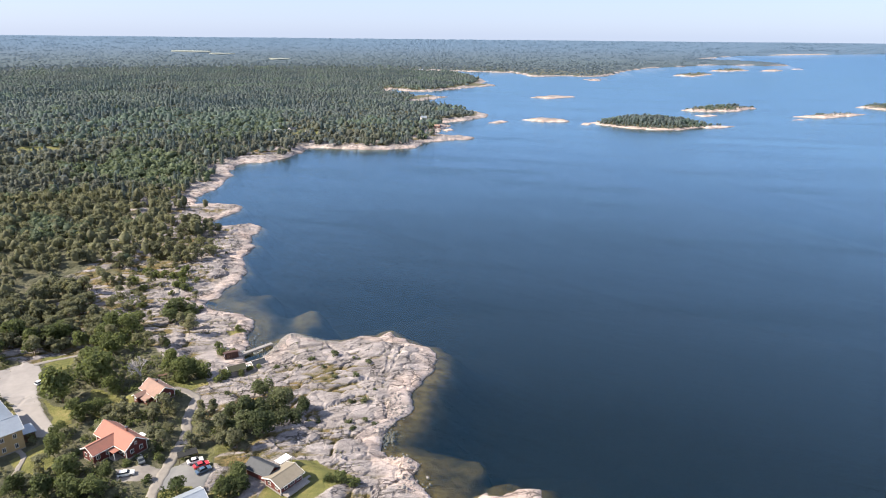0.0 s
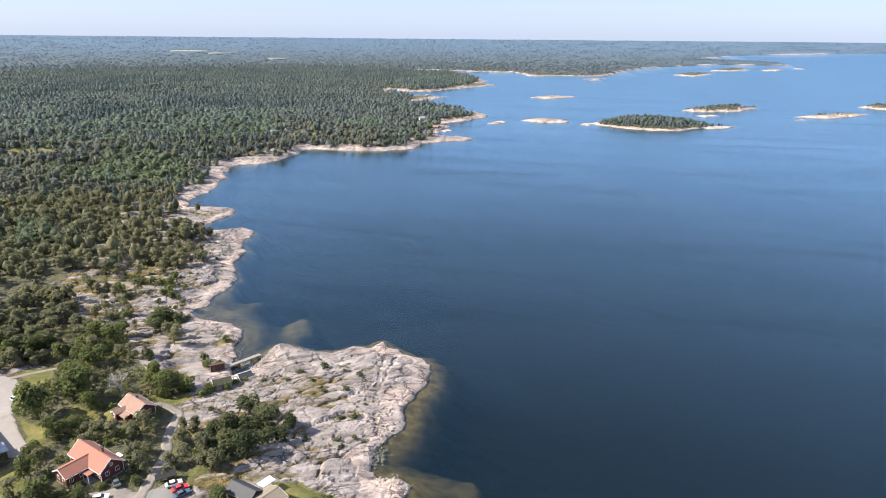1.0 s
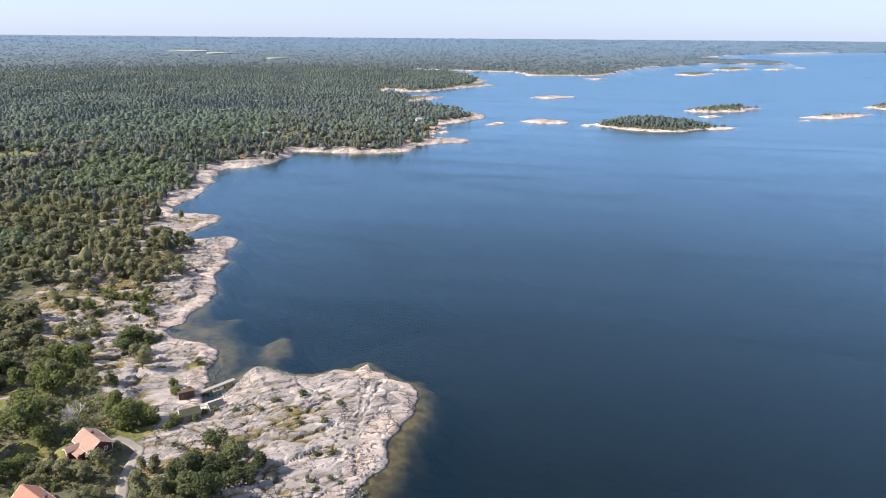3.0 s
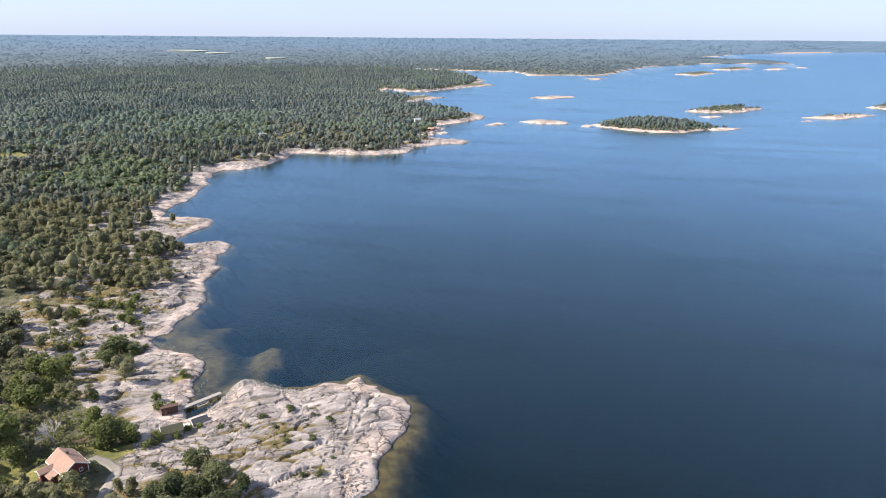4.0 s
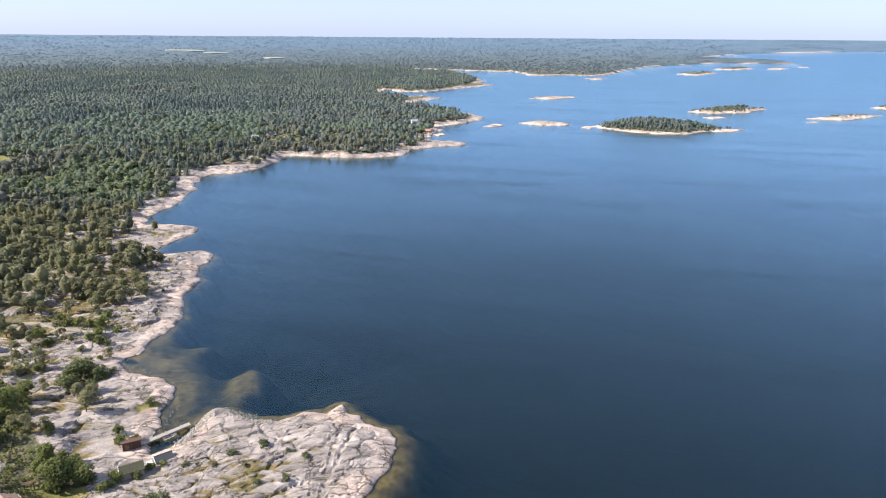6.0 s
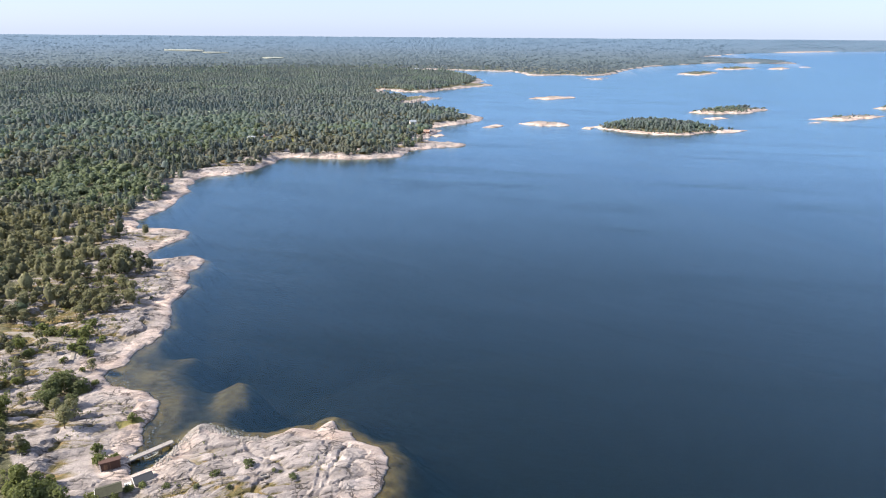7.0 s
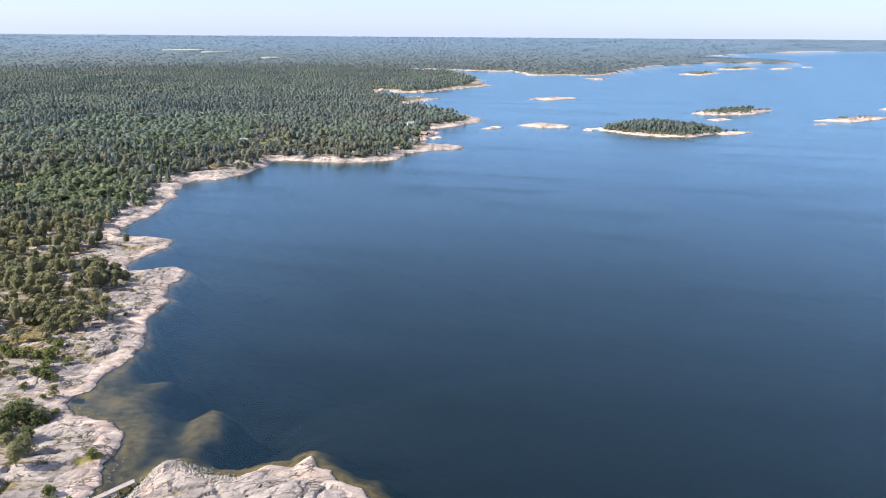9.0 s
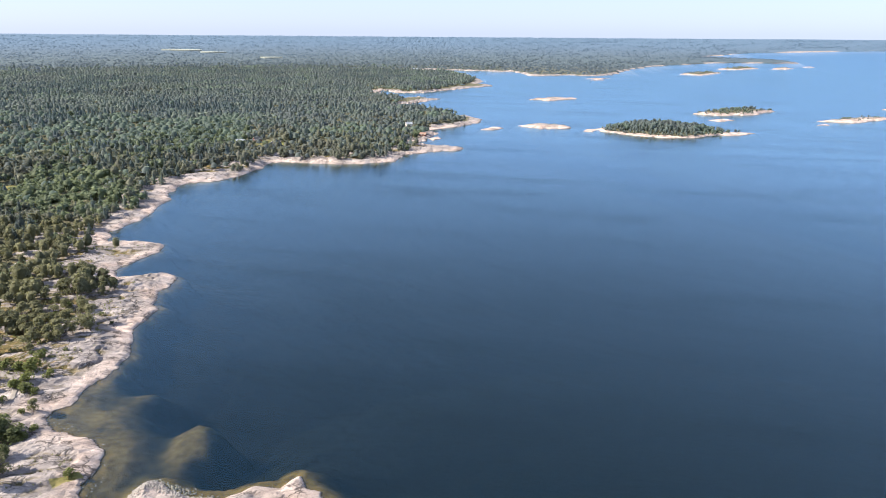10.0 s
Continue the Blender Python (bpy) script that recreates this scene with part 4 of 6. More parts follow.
def forest_kinds(rng, x, y):
    stand = grain(x, y, 120, 91, 3) + 0.22 * rng.normal(size=len(x))
    leafy = grain(x, y, 60, 95, 2) + 0.22 * rng.normal(size=len(x))
    young = np.exp(-((x + 320) / 170) ** 2 - ((y - 880) / 85) ** 2)      # a young birch stand before old spruces
    old = np.exp(-((x + 430) / 210) ** 2 - ((y - 1085) / 75) ** 2)
    leafy = leafy + 0.6 * young - 0.6 * old + 0.5 * np.exp(-((x + 270) / 60) ** 2 - ((y - 575) / 60) ** 2)
    stand = stand + 0.8 * old
    leaf = leafy > 0.42
    spruce = (stand > 0.3) & ~leaf
    return {"pine": ~leaf & ~spruce, "spruce": spruce, "leaf": leaf}


FOREST_TREES = []


def stature(rng, x, y):
    """Old and young stands: the scale of each tree."""
    return np.clip(np.exp(0.24 * rng.normal(size=len(x))), 0.55, 1.6) * (1.0 + 0.3 * grain(x, y, 75, 76, 3))


def edge(x, y):
    return 90 * grain(x, y, 60, 97, 3)


def open_ground(x, y):
    """True in the meadows."""
    out = np.zeros(len(x), bool)
    for mx, my, rx, ry in MEADOWS:
        out |= ((x - mx) / rx) ** 2 + ((y - my) / ry) ** 2 < 1.0 + 0.5 * grain(x, y, 12, 98, 2)
    return out


def build_forest():
    rng = np.random.default_rng(7)
    # near wood
    x, y = scatter(rng, -700, 60, 200, 1000, 4.7)
    r = np.hypot(x, y)
    inside = from_outline(x + 5 * grain(x, y, 22, 71, 3), y + 5 * grain(x, y, 22, 72, 3), WOOD)
    outliers = (inside > -24) & (y > 316) & (grain(x, y, 14, 73, 3) > 0.12 - inside * 0.012)
    inside = np.where((x > -182) & (y > 255) & (y < 318), inside - 13, inside)      # bare rock round the footpath
    jitter = rng.normal(size=len(x))
    sparse = (x > -235) & (y > 285) & (y < 425)      # low pines with bare rock between them
    inside = np.where(sparse & (grain(x, y, 17, 87, 3) < 0.10 + 0.2 * soft(x, -195, -155)), -99, inside)
    keep = in_view(x, y) & (r + 110 * jitter < 800) & ((inside > 0) | outliers)
    keep &= (rng.uniform(size=len(x)) > 0.05) & (grain(x, y, 16, 74, 3) > -0.62) & ~open_ground(x, y)
    x, y = x[keep], y[keep]
    z, sd = height(x, y)
    ok = sd > 9 + 8 * grain(x, y, 20, 86, 2)
    x, y, z = x[ok], y[ok], z[ok]
    close = np.argsort(np.hypot(x, y))[:230]      # the trees nearest to the flight are things of their own
    FOREST_TREES.extend((float(x[k]), float(y[k]), float(rng.uniform(4.2, 7.0))) for k in close)
    x, y, z = np.delete(x, close), np.delete(y, close), np.delete(z, close)
    size, kinds, front = stature(rng, x, y), forest_kinds(rng, x, y), np.hypot(x, y) < 540
    woodland("forest", rng, x, y, z - 0.3, size * 0.92, {k: v & front for k, v in kinds.items()}, 120, 0.46, 16, mats={"leaf": FOREST_LEAF, "pine": NEAR_PINE}, shape=(1.1, 0.70), spread=0.65, up=0.75, seg=5, rings=(0, 2, 3, 4))
    woodland("forest", rng, x, y, z - 0.3, size, {k: v & ~front for k, v in kinds.items()}, 42, 0.70, 24, mats={"leaf": FOREST_LEAF}, shape=(1.15, 0.68), spread=0.7, up=0.7, seg=4, rings=(0, 2, 3, 4))
    n1 = len(x)
    # middle distance, in leaf colours with haze mixed in
    x, y = scatter(rng, -1700, 200, 450, 2500, 6.5, 0.8)
    r = np.hypot(x, y)
    keep = in_view(x, y) & (r + 110 * rng.normal(size=len(x)) >= 800) & (r + 200 * rng.normal(size=len(x)) < 2150) & (grain(x, y, 26, 75, 3) > -0.7) & ~open_ground(x, y)
    x, y = x[keep], y[keep]
    z, sd = height(x, y)
    ok = (sd > 16 + 16 * grain(x, y, 50, 85, 2)) & (from_outline(x, y, WOOD) > -10)
    x, y, z = x[ok], y[ok], z[ok]
    woodland("forest", rng, x, y, z, np.clip(stature(rng, x, y), 0.7, 1.35) * 1.05, forest_kinds(rng, x, y), 5, 1.0, 24, (1.6, 0.64), mats={"pine": HAZE_PINE, "spruce": HAZE_SPRUCE, "leaf": HAZE_LEAF}, spread=0.6, up=0.8, seg=4, rings=(1, 3, 4))
    n2 = len(x)
    # far woods: crowns flattened, haze painted in zone by zone
    x, y = scatter(rng, -3600, 3400, 1500, 4840, 14, 0.5)
    r = np.hypot(x, y)
    keep = in_view(x, y) & (r + 200 * rng.normal(size=len(x)) >= 2050) & (r < RIM - 15) & (rng.uniform(size=len(x)) < 1.0 - 0.45 * soft(r, 3200, 3900))
    x, y = x[keep], y[keep]
    z, sd = height(x, y)
    ok = sd > 22
    x, y, z = x[ok], y[ok], z[ok]
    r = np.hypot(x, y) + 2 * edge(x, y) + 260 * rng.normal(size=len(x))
    for zone, mat in ((r < 2650, DEEP_HAZE_WOOD), ((r >= 2650) & (r < 3300), FAR_HAZE_WOOD), ((r >= 3300) & (r < 4350), BLUE_HAZE_WOOD), (r >= 4350, RIM_HAZE_WOOD)):
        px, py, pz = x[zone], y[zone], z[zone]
        woodland("forest", rng, px, py, pz - 1.5, rng.uniform(0.75, 1.35, len(px)), {"leaf": np.ones(len(px), bool)}, 0, 3.6, 14, (2.4, 0.42 if mat is DEEP_HAZE_WOOD else 0.20), {"pine": mat, "spruce": mat, "leaf": mat}, seg=4, rings=(1, 3, 4))
    # wooded islands
    xs, ys, zs, ss = [], [], [], []
    for outline, top, wooded, label in ISLANDS:
        if wooded == 0:
            continue
        o = np.array(outline, float)
        x, y = scatter(rng, o[:, 0].min(), o[:, 0].max(), o[:, 1].min(), o[:, 1].max(), 4.6 if o[0, 1] < 1500 else 10)
        z, sd = island_height(x, y, outline, top)
        keep = (sd > 5) & (rng.uniform(size=len(x)) < min(1, wooded * 1.1))
        xs.append(x[keep]), ys.append(y[keep]), zs.append(z[keep])
        ss.append(rng.uniform(0.55, 0.85, keep.sum()) * wooded ** 0.7 * (0.7 + 0.6 * soft(sd[keep], 8, 35)))
    x, y, z, s = (np.concatenate(a) for a in (xs, ys, zs, ss))
    # island trees carry the middle-distance haze tint too
    woodland("island_trees", rng, x, y, z - 0.3, s, {"leaf": grain(x, y, 20, 99, 2) > 0.1, "pine": grain(x, y, 20, 99, 2) <= 0.1}, 20, 0.8, shape=(1.35, 0.92), mats={"pine": HAZE_PINE, "spruce": HAZE_SPRUCE, "leaf": HAZE_LEAF}, spread=0.6, up=0.6, seg=5)


def build_undergrowth():
    """Low bushes that fill the gardens and the edge of the wood."""
    rng = np.random.default_rng(17)
    x, y = scatter(rng, -200, -44, 128, 300, 2.1, 0.5)
    keep = (from_outline(x, y, GARDENS) > 1) | ((from_outline(x, y, WOOD) > -9) & (from_outline(x, y, WOOD) < 4) & (grain(x, y, 9, 77, 2) > 0.15))
    for o in LAWNS + [LOT, PARKING, DRIVE, KNOLL]:
        keep &= from_outline(x, y, o) < -0.8
    for px, py, size, level in PADS[:9]:
        keep &= np.hypot(x - px, y - py) > size * 0.72
    for line in (LANE, FOOT_PATH, ROCK_PATH):
        for (ax, ay), (bx, by) in zip(line, line[1:]):
            t = np.clip(((x - ax) * (bx - ax) + (y - ay) * (by - ay)) / ((bx - ax) ** 2 + (by - ay) ** 2), 0, 1)
            keep &= np.hypot(x - ax - t * (bx - ax), y - ay - t * (by - ay)) > 3.0
    keep &= grain(x, y, 11, 78, 2) > -0.5
    x, y = x[keep], y[keep]
    z, sd = height(x, y)
    s = rng.uniform(0.16, 0.42, len(x))
    kind = rng.uniform(size=len(x)) < 0.6
    woodland("undergrowth", rng, x, y, z - 0.9 * s * 2, s, {"leaf": kind, "pine": ~kind}, 48, 0.9, mats={"pine": NEAR_PINE})


def build_heather():
    """Heather, juniper mats and grass tufts in the hollows of the rock."""
    rng = np.random.default_rng(23)
    x, y = scatter(rng, -205, -6, 140, 470, 1.9, 0.6)
    ca, sa = math.cos(radians(58)), math.sin(radians(58))
    u, v = x * ca + y * sa, -x * sa + y * ca
    patch = grain(u, v * 2.2, 15, 33, 3) + 0.35 * grain(x, y, 40, 34, 2)
    keep = (from_outline(x, y, WOOD) < 2) & (from_outline(x, y, GARDENS) < 0) & (patch > 0.22 - 0.16 * soft(y, 235, 290))
    for px, py, size, level in PADS:
        keep &= np.hypot(x - px, y - py) > size * 0.8
    x, y = x[keep], y[keep]
    z, sd = height(x, y)
    ok = sd > 8 + 10 * rng.uniform(size=len(x))
    x, y, z = x[ok], y[ok], z[ok]
    s = rng.uniform(0.05, 0.15, len(x)) * (1 + 0.6 * soft(sd[ok], 20, 60)) * (1 + 0.5 * soft(y, 235, 290))
    kind = rng.uniform(size=len(x)) < 0.35
    woodland("heather", rng, x, y, z - 0.35, s, {"leaf": kind, "pine": ~kind}, 18, 1.3, mats={"pine": NEAR_PINE})


build_forest()
build_undergrowth()
build_heather()
# ---- helpers for things ----
def part(name, bm, mat, parent=None, label=""):
    """Links a bmesh as one mesh object under a thing or a part."""
    bmesh.ops.recalc_face_normals(bm, faces=bm.faces)
    me = bpy.data.meshes.new(name)
    bm.to_mesh(me)
    bm.free()
    me.materials.append(mat)
    ob = new(name, me)
    ob.parent = parent
    if label:
        tagged(ob, label)
    return ob


def base(name, x, y, z, heading, label, category, group=""):
    """An Empty at the base of a thing."""
    ob = new(name)
    ob.empty_display_size = 0.5
    ob.matrix_world = pose(x, y, z, 0, 0, heading)
    return tagged(ob, label, category, group)


def box(sx, sy, sz, x=0, y=0, z=0, bevel=0.0):
    """A box with its foot's centre at x, y, z."""
    bm = bmesh.new()
    bmesh.ops.create_cube(bm, size=1, matrix=Matrix.Translation((x, y, z + sz / 2)) @ Matrix.Diagonal((sx, sy, sz, 1)))
    if bevel:
        bmesh.ops.bevel(bm, geom=bm.edges[:], offset=bevel, segments=1, affect="EDGES")
    return bm


def prism(profile, y0, y1):
    """A profile in x and z drawn out along y."""
    bm = bmesh.new()
    a = [bm.verts.new((x, y0, z)) for x, z in profile]
    b = [bm.verts.new((x, y1, z)) for x, z in profile]
    n = len(profile)
    for k in range(n):
        bm.faces.new((a[k], a[(k + 1) % n], b[(k + 1) % n], b[k]))
    bm.faces.new(a[::-1])
    bm.faces.new(b)
    return bm


def turned(bm, m):
    bmesh.ops.transform(bm, matrix=m, verts=bm.verts)
    return bm


def tile_material(name, colour, dark):
    """Rows of roof tiles with weathered patches."""
    m, n, l, bsdf = material(name, 0.8)
    p = coords(n, l, False)
    w = n.new("ShaderNodeTexWave")
    w.bands_direction, w.inputs["Scale"].default_value, w.inputs["Distortion"].default_value = "X", 1.1, 0.4
    l.new(p, w.inputs["Vector"])
    patchy = noise_tex(n, l, p, 0.7, 5, 0.7)
    col = mix(n, l, ramp(n, l, patchy, [(0.35, 0.0), (0.7, 1.0)]), colour, dark)
    col = mix(n, l, 0.25, col, ramp(n, l, noise_tex(n, l, p, 6, 3, 0.7), [(0.3, 0.4), (0.7, 1.0)]), "MULTIPLY")
    l.new(col, bsdf.inputs["Base Color"])
    bump(n, l, bsdf, w.outputs["Fac"], 0.25, 0.04)
    return m


def board_material(name, colour):
    """Painted upright boards."""
    m, n, l, bsdf = material(name, 0.75)
    p = coords(n, l, False)
    w = n.new("ShaderNodeTexWave")
    w.bands_direction, w.inputs["Scale"].default_value = "DIAGONAL", 1.6
    l.new(p, w.inputs["Vector"])
    col = mix(n, l, noise_tex(n, l, p, 1.5, 5, 0.7), tuple(c * 0.75 for c in colour), tuple(c * 1.2 for c in colour))
    l.new(col, bsdf.inputs["Base Color"])
    bump(n, l, bsdf, w.outputs["Fac"], 0.3, 0.03)
    return m


def glass_material():
    m, n, l, bsdf = material("window_glass", 0.06)
    bsdf.inputs["Base Color"].default_value = (0.02, 0.025, 0.03, 1)
    return m


def paint(name, colour):
    m, n, l, bsdf = material(name, 0.3)
    p = coords(n, l, False)
    d = noise_tex(n, l, p, 2.5, 3)
    col = mix(n, l, d, tuple(c * 0.88 for c in colour), colour)
    l.new(col, bsdf.inputs["Base Color"])
    bsdf.inputs["Coat Weight"].default_value = 0.6
    return m


RED_TILE = tile_material("red_roof_tile", (0.300, 0.122, 0.087), (0.235, 0.109, 0.083))
OLD_TILE = tile_material("weathered_pink_tile", (0.270, 0.161, 0.122), (0.191, 0.126, 0.104))
FALU = board_material("red_painted_board", (0.100, 0.021, 0.017))
WHITE = simple("white_paint", (0.679, 0.670, 0.644), 0.6, 3.0, 0.06)
OCHRE = simple("ochre_render", (0.365, 0.261, 0.131), 0.85, 1.5, 0.12)
TIN = simple("grey_sheet_roof", (0.296, 0.331, 0.374), 0.45, 0.8, 0.12, 0.3)
SLATE = simple("dark_felt_roof", (0.030, 0.035, 0.044), 0.7, 1.2, 0.2)
BROWN_ROOF = simple("brown_felt_roof", (0.191, 0.165, 0.126), 0.85, 1.0, 0.15)
SOD = simple("mossy_roof", (0.042, 0.044, 0.028), 0.95, 1.2, 0.3)
CONCRETE = simple("old_concrete", (0.235, 0.217, 0.209), 0.9, 1.0, 0.15)
STONE = simple("granite_block", (0.235, 0.217, 0.204), 0.9, 1.2, 0.25)
PLANK = simple("brown_timber", (0.131, 0.074, 0.044), 0.8, 3.0, 0.25)
SHED_WOOD = board_material("dark_brown_board", (0.062, 0.030, 0.022))
GREY_WOOD = simple("weathered_grey_timber", (0.261, 0.235, 0.217), 0.85, 3.0, 0.2)
ASPHALT = simple("pale_worn_asphalt", (0.244, 0.226, 0.217), 0.92, 0.35, 0.12)
DARK_ASPHALT = simple("grey_asphalt", (0.157, 0.157, 0.157), 0.92, 0.4, 0.14)
GRAVEL = simple("pale_gravel", (0.205, 0.186, 0.168), 0.95, 0.6, 0.2)
BLACK = simple("black_tar_felt", (0.009, 0.010, 0.011), 0.9, 1.5, 0.2)
RUBBER = simple("tyre_rubber", (0.017, 0.017, 0.017), 0.85, 4.0, 0.2)
STEEL = simple("grey_steel", (0.392, 0.392, 0.392), 0.4, 4.0, 0.1, 0.8)
GLASS = glass_material()
LAMP = paint("lamp_glass", (0.75, 0.75, 0.72))


def ground_z(x, y):
    return float(height(np.array([float(x)]), np.array([float(y)]))[0][0])


# ---- roads and paths ----
def drape(name, outline, mat, label, category="road", rise=0.10):
    """A flat area of paving laid over the ground."""
    o = np.array(outline, float)
    step = 0.5
    gx, gy = np.meshgrid(np.arange(o[:, 0].min() - 1, o[:, 0].max() + 2, step), np.arange(o[:, 1].min() - 1, o[:, 1].max() + 2, step))
    inside = from_outline(gx, gy, o)
    z = height(gx, gy)[0] + rise
    z = np.where(inside < 0, z - 0.25, z)
    i = np.arange(gx.size).reshape(gx.shape)
    q = np.stack([i[:-1, :-1], i[:-1, 1:], i[1:, 1:], i[1:, :-1]], -1).reshape(-1, 4)
    q = q[(inside.ravel()[q] > -0.9).any(1)]
    used, q = np.unique(q, return_inverse=True)
    me = raw_mesh(name, np.stack([gx.ravel(), gy.ravel(), z.ravel()], 1)[used], q.reshape(-1, 4))
    me.materials.append(mat)
    me.polygons.foreach_set("use_smooth", np.ones(len(me.polygons), bool))
    return tagged(new(name, me), label, category, kind="structure")


def ribbon(name, line, width, mat, label, category="path", rise=0.12):
    """A path along a line, laid over the ground."""
    p = [Vector((*a, 0)) for a in line]
    pts = []
    for k in range(len(p) - 1):
        a, b, c, d = p[max(k - 1, 0)], p[k], p[k + 1], p[min(k + 2, len(p) - 1)]
        n = max(2, int((c - b).length / 1.2))
        for s in range(n):
            t = s / n
            pts.append(0.5 * (2 * b + (c - a) * t + (2 * a - 5 * b + 4 * c - d) * t * t + (3 * b - a - 3 * c + d) * t ** 3))
    pts.append(p[-1])
    xs, ys = [], []
    cross = (-0.5, -0.46, -0.2, 0.2, 0.46, 0.5)
    for k, q in enumerate(pts):
        t = (pts[min(k + 1, len(pts) - 1)] - pts[max(k - 1, 0)]).normalized()
        side = Vector((t.y, -t.x, 0))
        w = width * (1 + 0.12 * math.sin(k * 1.7))
        for s in cross:
            xs.append(q.x + side.x * s * w), ys.append(q.y + side.y * s * w)
    gx, gy = np.array(xs).reshape(-1, len(cross)), np.array(ys).reshape(-1, len(cross))
    z = height(gx, gy)[0] + rise
    z[:, 0] -= 0.3
    z[:, -1] -= 0.3
    me = grid_mesh(name, gx, gy, z)
    me.materials.append(mat)
    return tagged(new(name, me), label, category, kind="structure")


drape("road", LOT, ASPHALT, "pale worn asphalt yard and lane by the yellow house")
drape("parking", PARKING, DARK_ASPHALT, "grey asphalt parking place with three cars", "parking")
drape("driveway", DRIVE, GRAVEL, "pale gravel driveway beside the red house", "driveway")
ribbon("path", LANE, 3.2, GRAVEL, "pale gravel lane winding up past the cottage")
ribbon("path", ROCK_PATH, 1.9, GRAVEL, "pale gravel footpath across the rocks")
ribbon("path", FOOT_PATH, 1.8, GRAVEL, "narrow trodden footpath along the lawn")
ribbon("path", [(-126, 160), (-121, 156), (-119, 148)], 1.5, GRAVEL, "narrow garden path by the yellow house")


# ---- houses ----
def window(parent, x, y, z, w, h, facing, mat=WHITE):
    """A framed casement on a wall; facing: degrees about z from -y."""
    m = pose(x, y, z, 0, 0, facing)
    bm = bmesh.new()
    for bx, bz, sx, sz in ((0, 0, w, 0.1), (0, h - 0.1, w, 0.1), (-w / 2 + 0.05, 0.1, 0.1, h - 0.2), (w / 2 - 0.05, 0.1, 0.1, h - 0.2), (0, 0.1, 0.06, h - 0.2)):
        bmesh.ops.create_cube(bm, size=1, matrix=Matrix.Translation((bx, -0.04, bz + sz / 2)) @ Matrix.Diagonal((sx, 0.08, sz, 1)))
    fr = part("window", turned(bm, m), mat, parent, "white-painted casement window")
    part("pane", turned(box(w - 0.18, 0.03, h - 0.18, 0, -0.03, 0.09), m), GLASS, fr)
    return fr


def gable_house(name, label, x, y, z, heading, length, width, wall, rise, wall_mat, roof_mat, over=0.45, windows=(), chimney=None, trim=WHITE, thing=None, shift=(0, 0)):
    """A house with a pitched roof; the ridge runs along its own x. windows: side (s, n, e, w), place along it, sill, width, height."""
    h = thing or base(name, x, y, z, heading, label, "house" if "house" in name or "cottage" in name else "shed")
    ox, oy = shift
    L, W = length / 2, width / 2
    part("foundation", box(length + 0.1, width + 0.1, 1.9, ox, oy, -1.6), CONCRETE, h, "grey stone foundation")
    for s in (-1, 1):
        part("wall", box(length, 0.22, wall - 0.3, ox, oy + s * (W - 0.11), 0.3), wall_mat, h)
        g = prism([(-W + 0.22, 0.3), (W - 0.22, 0.3), (W - 0.22, wall), (0, wall + rise * (1 - 0.22 / W)), (-W + 0.22, wall)], -0.11, 0.11)
        part("gable", turned(g, pose(ox + s * (L - 0.11), oy, 0, 0, 0, 90)), wall_mat, h)
        ew, slope = W + over, rise / W
        r = prism([(0, wall + rise + 0.02), (s * ew, wall - slope * over + 0.02), (s * ew, wall - slope * over + 0.2), (0, wall + rise + 0.22)], -L - over, L + over)
        part("roof", turned(r, pose(ox, oy, 0, 0, 0, 90)), roof_mat, h)
        gut = box(length + 2 * over, 0.12, 0.12, ox, oy - s * (ew + 0.05), wall - slope * over)
        part("gutter", gut, trim if trim is WHITE else STEEL, h)
        for e in (-1, 1):
            b = prism([(0, wall + rise - 0.1), (s * ew, wall - slope * over - 0.1), (s * ew, wall - slope * over + 0.22), (0, wall + rise + 0.24)], -0.04, 0.04)
            part("bargeboard", turned(b, pose(ox + e * (L + over + 0.03), oy, 0, 0, 0, 90)), trim, h, "white bargeboard" if trim is WHITE else "")
    part("ridge_cap", box(length + 2 * over, 0.3, 0.1, ox, oy, wall + rise + 0.17, 0.03), roof_mat, h)
    for side, at, sill, w, hh in windows:
        px, py, f = {"s": (at, -W, 0), "n": (at, W, 180), "e": (L, at, 90), "w": (-L, at, 270)}[side]
        window(h, ox + px, oy + py, sill, w, hh, f)
    if chimney:
        cx, cy, ch = chimney
        c = part("chimney", box(0.7, 0.7, ch, ox + cx, oy + cy, wall + rise * 0.5, 0.03), RED_TILE, h, "brick chimney")
        part("chimney_cap", box(0.85, 0.85, 0.12, ox + cx, oy + cy, wall + rise * 0.5 + ch), SLATE, c)
    return h


def corner_boards(h, length, width, wall, shift=(0, 0), mat=WHITE):
    for sx in (-1, 1):
        for sy in (-1, 1):
            part("corner_board", box(0.16, 0.16, wall - 0.3, shift[0] + sx * (length / 2 - 0.02), shift[1] + sy * (width / 2 - 0.02), 0.3), mat, h, "white corner board")


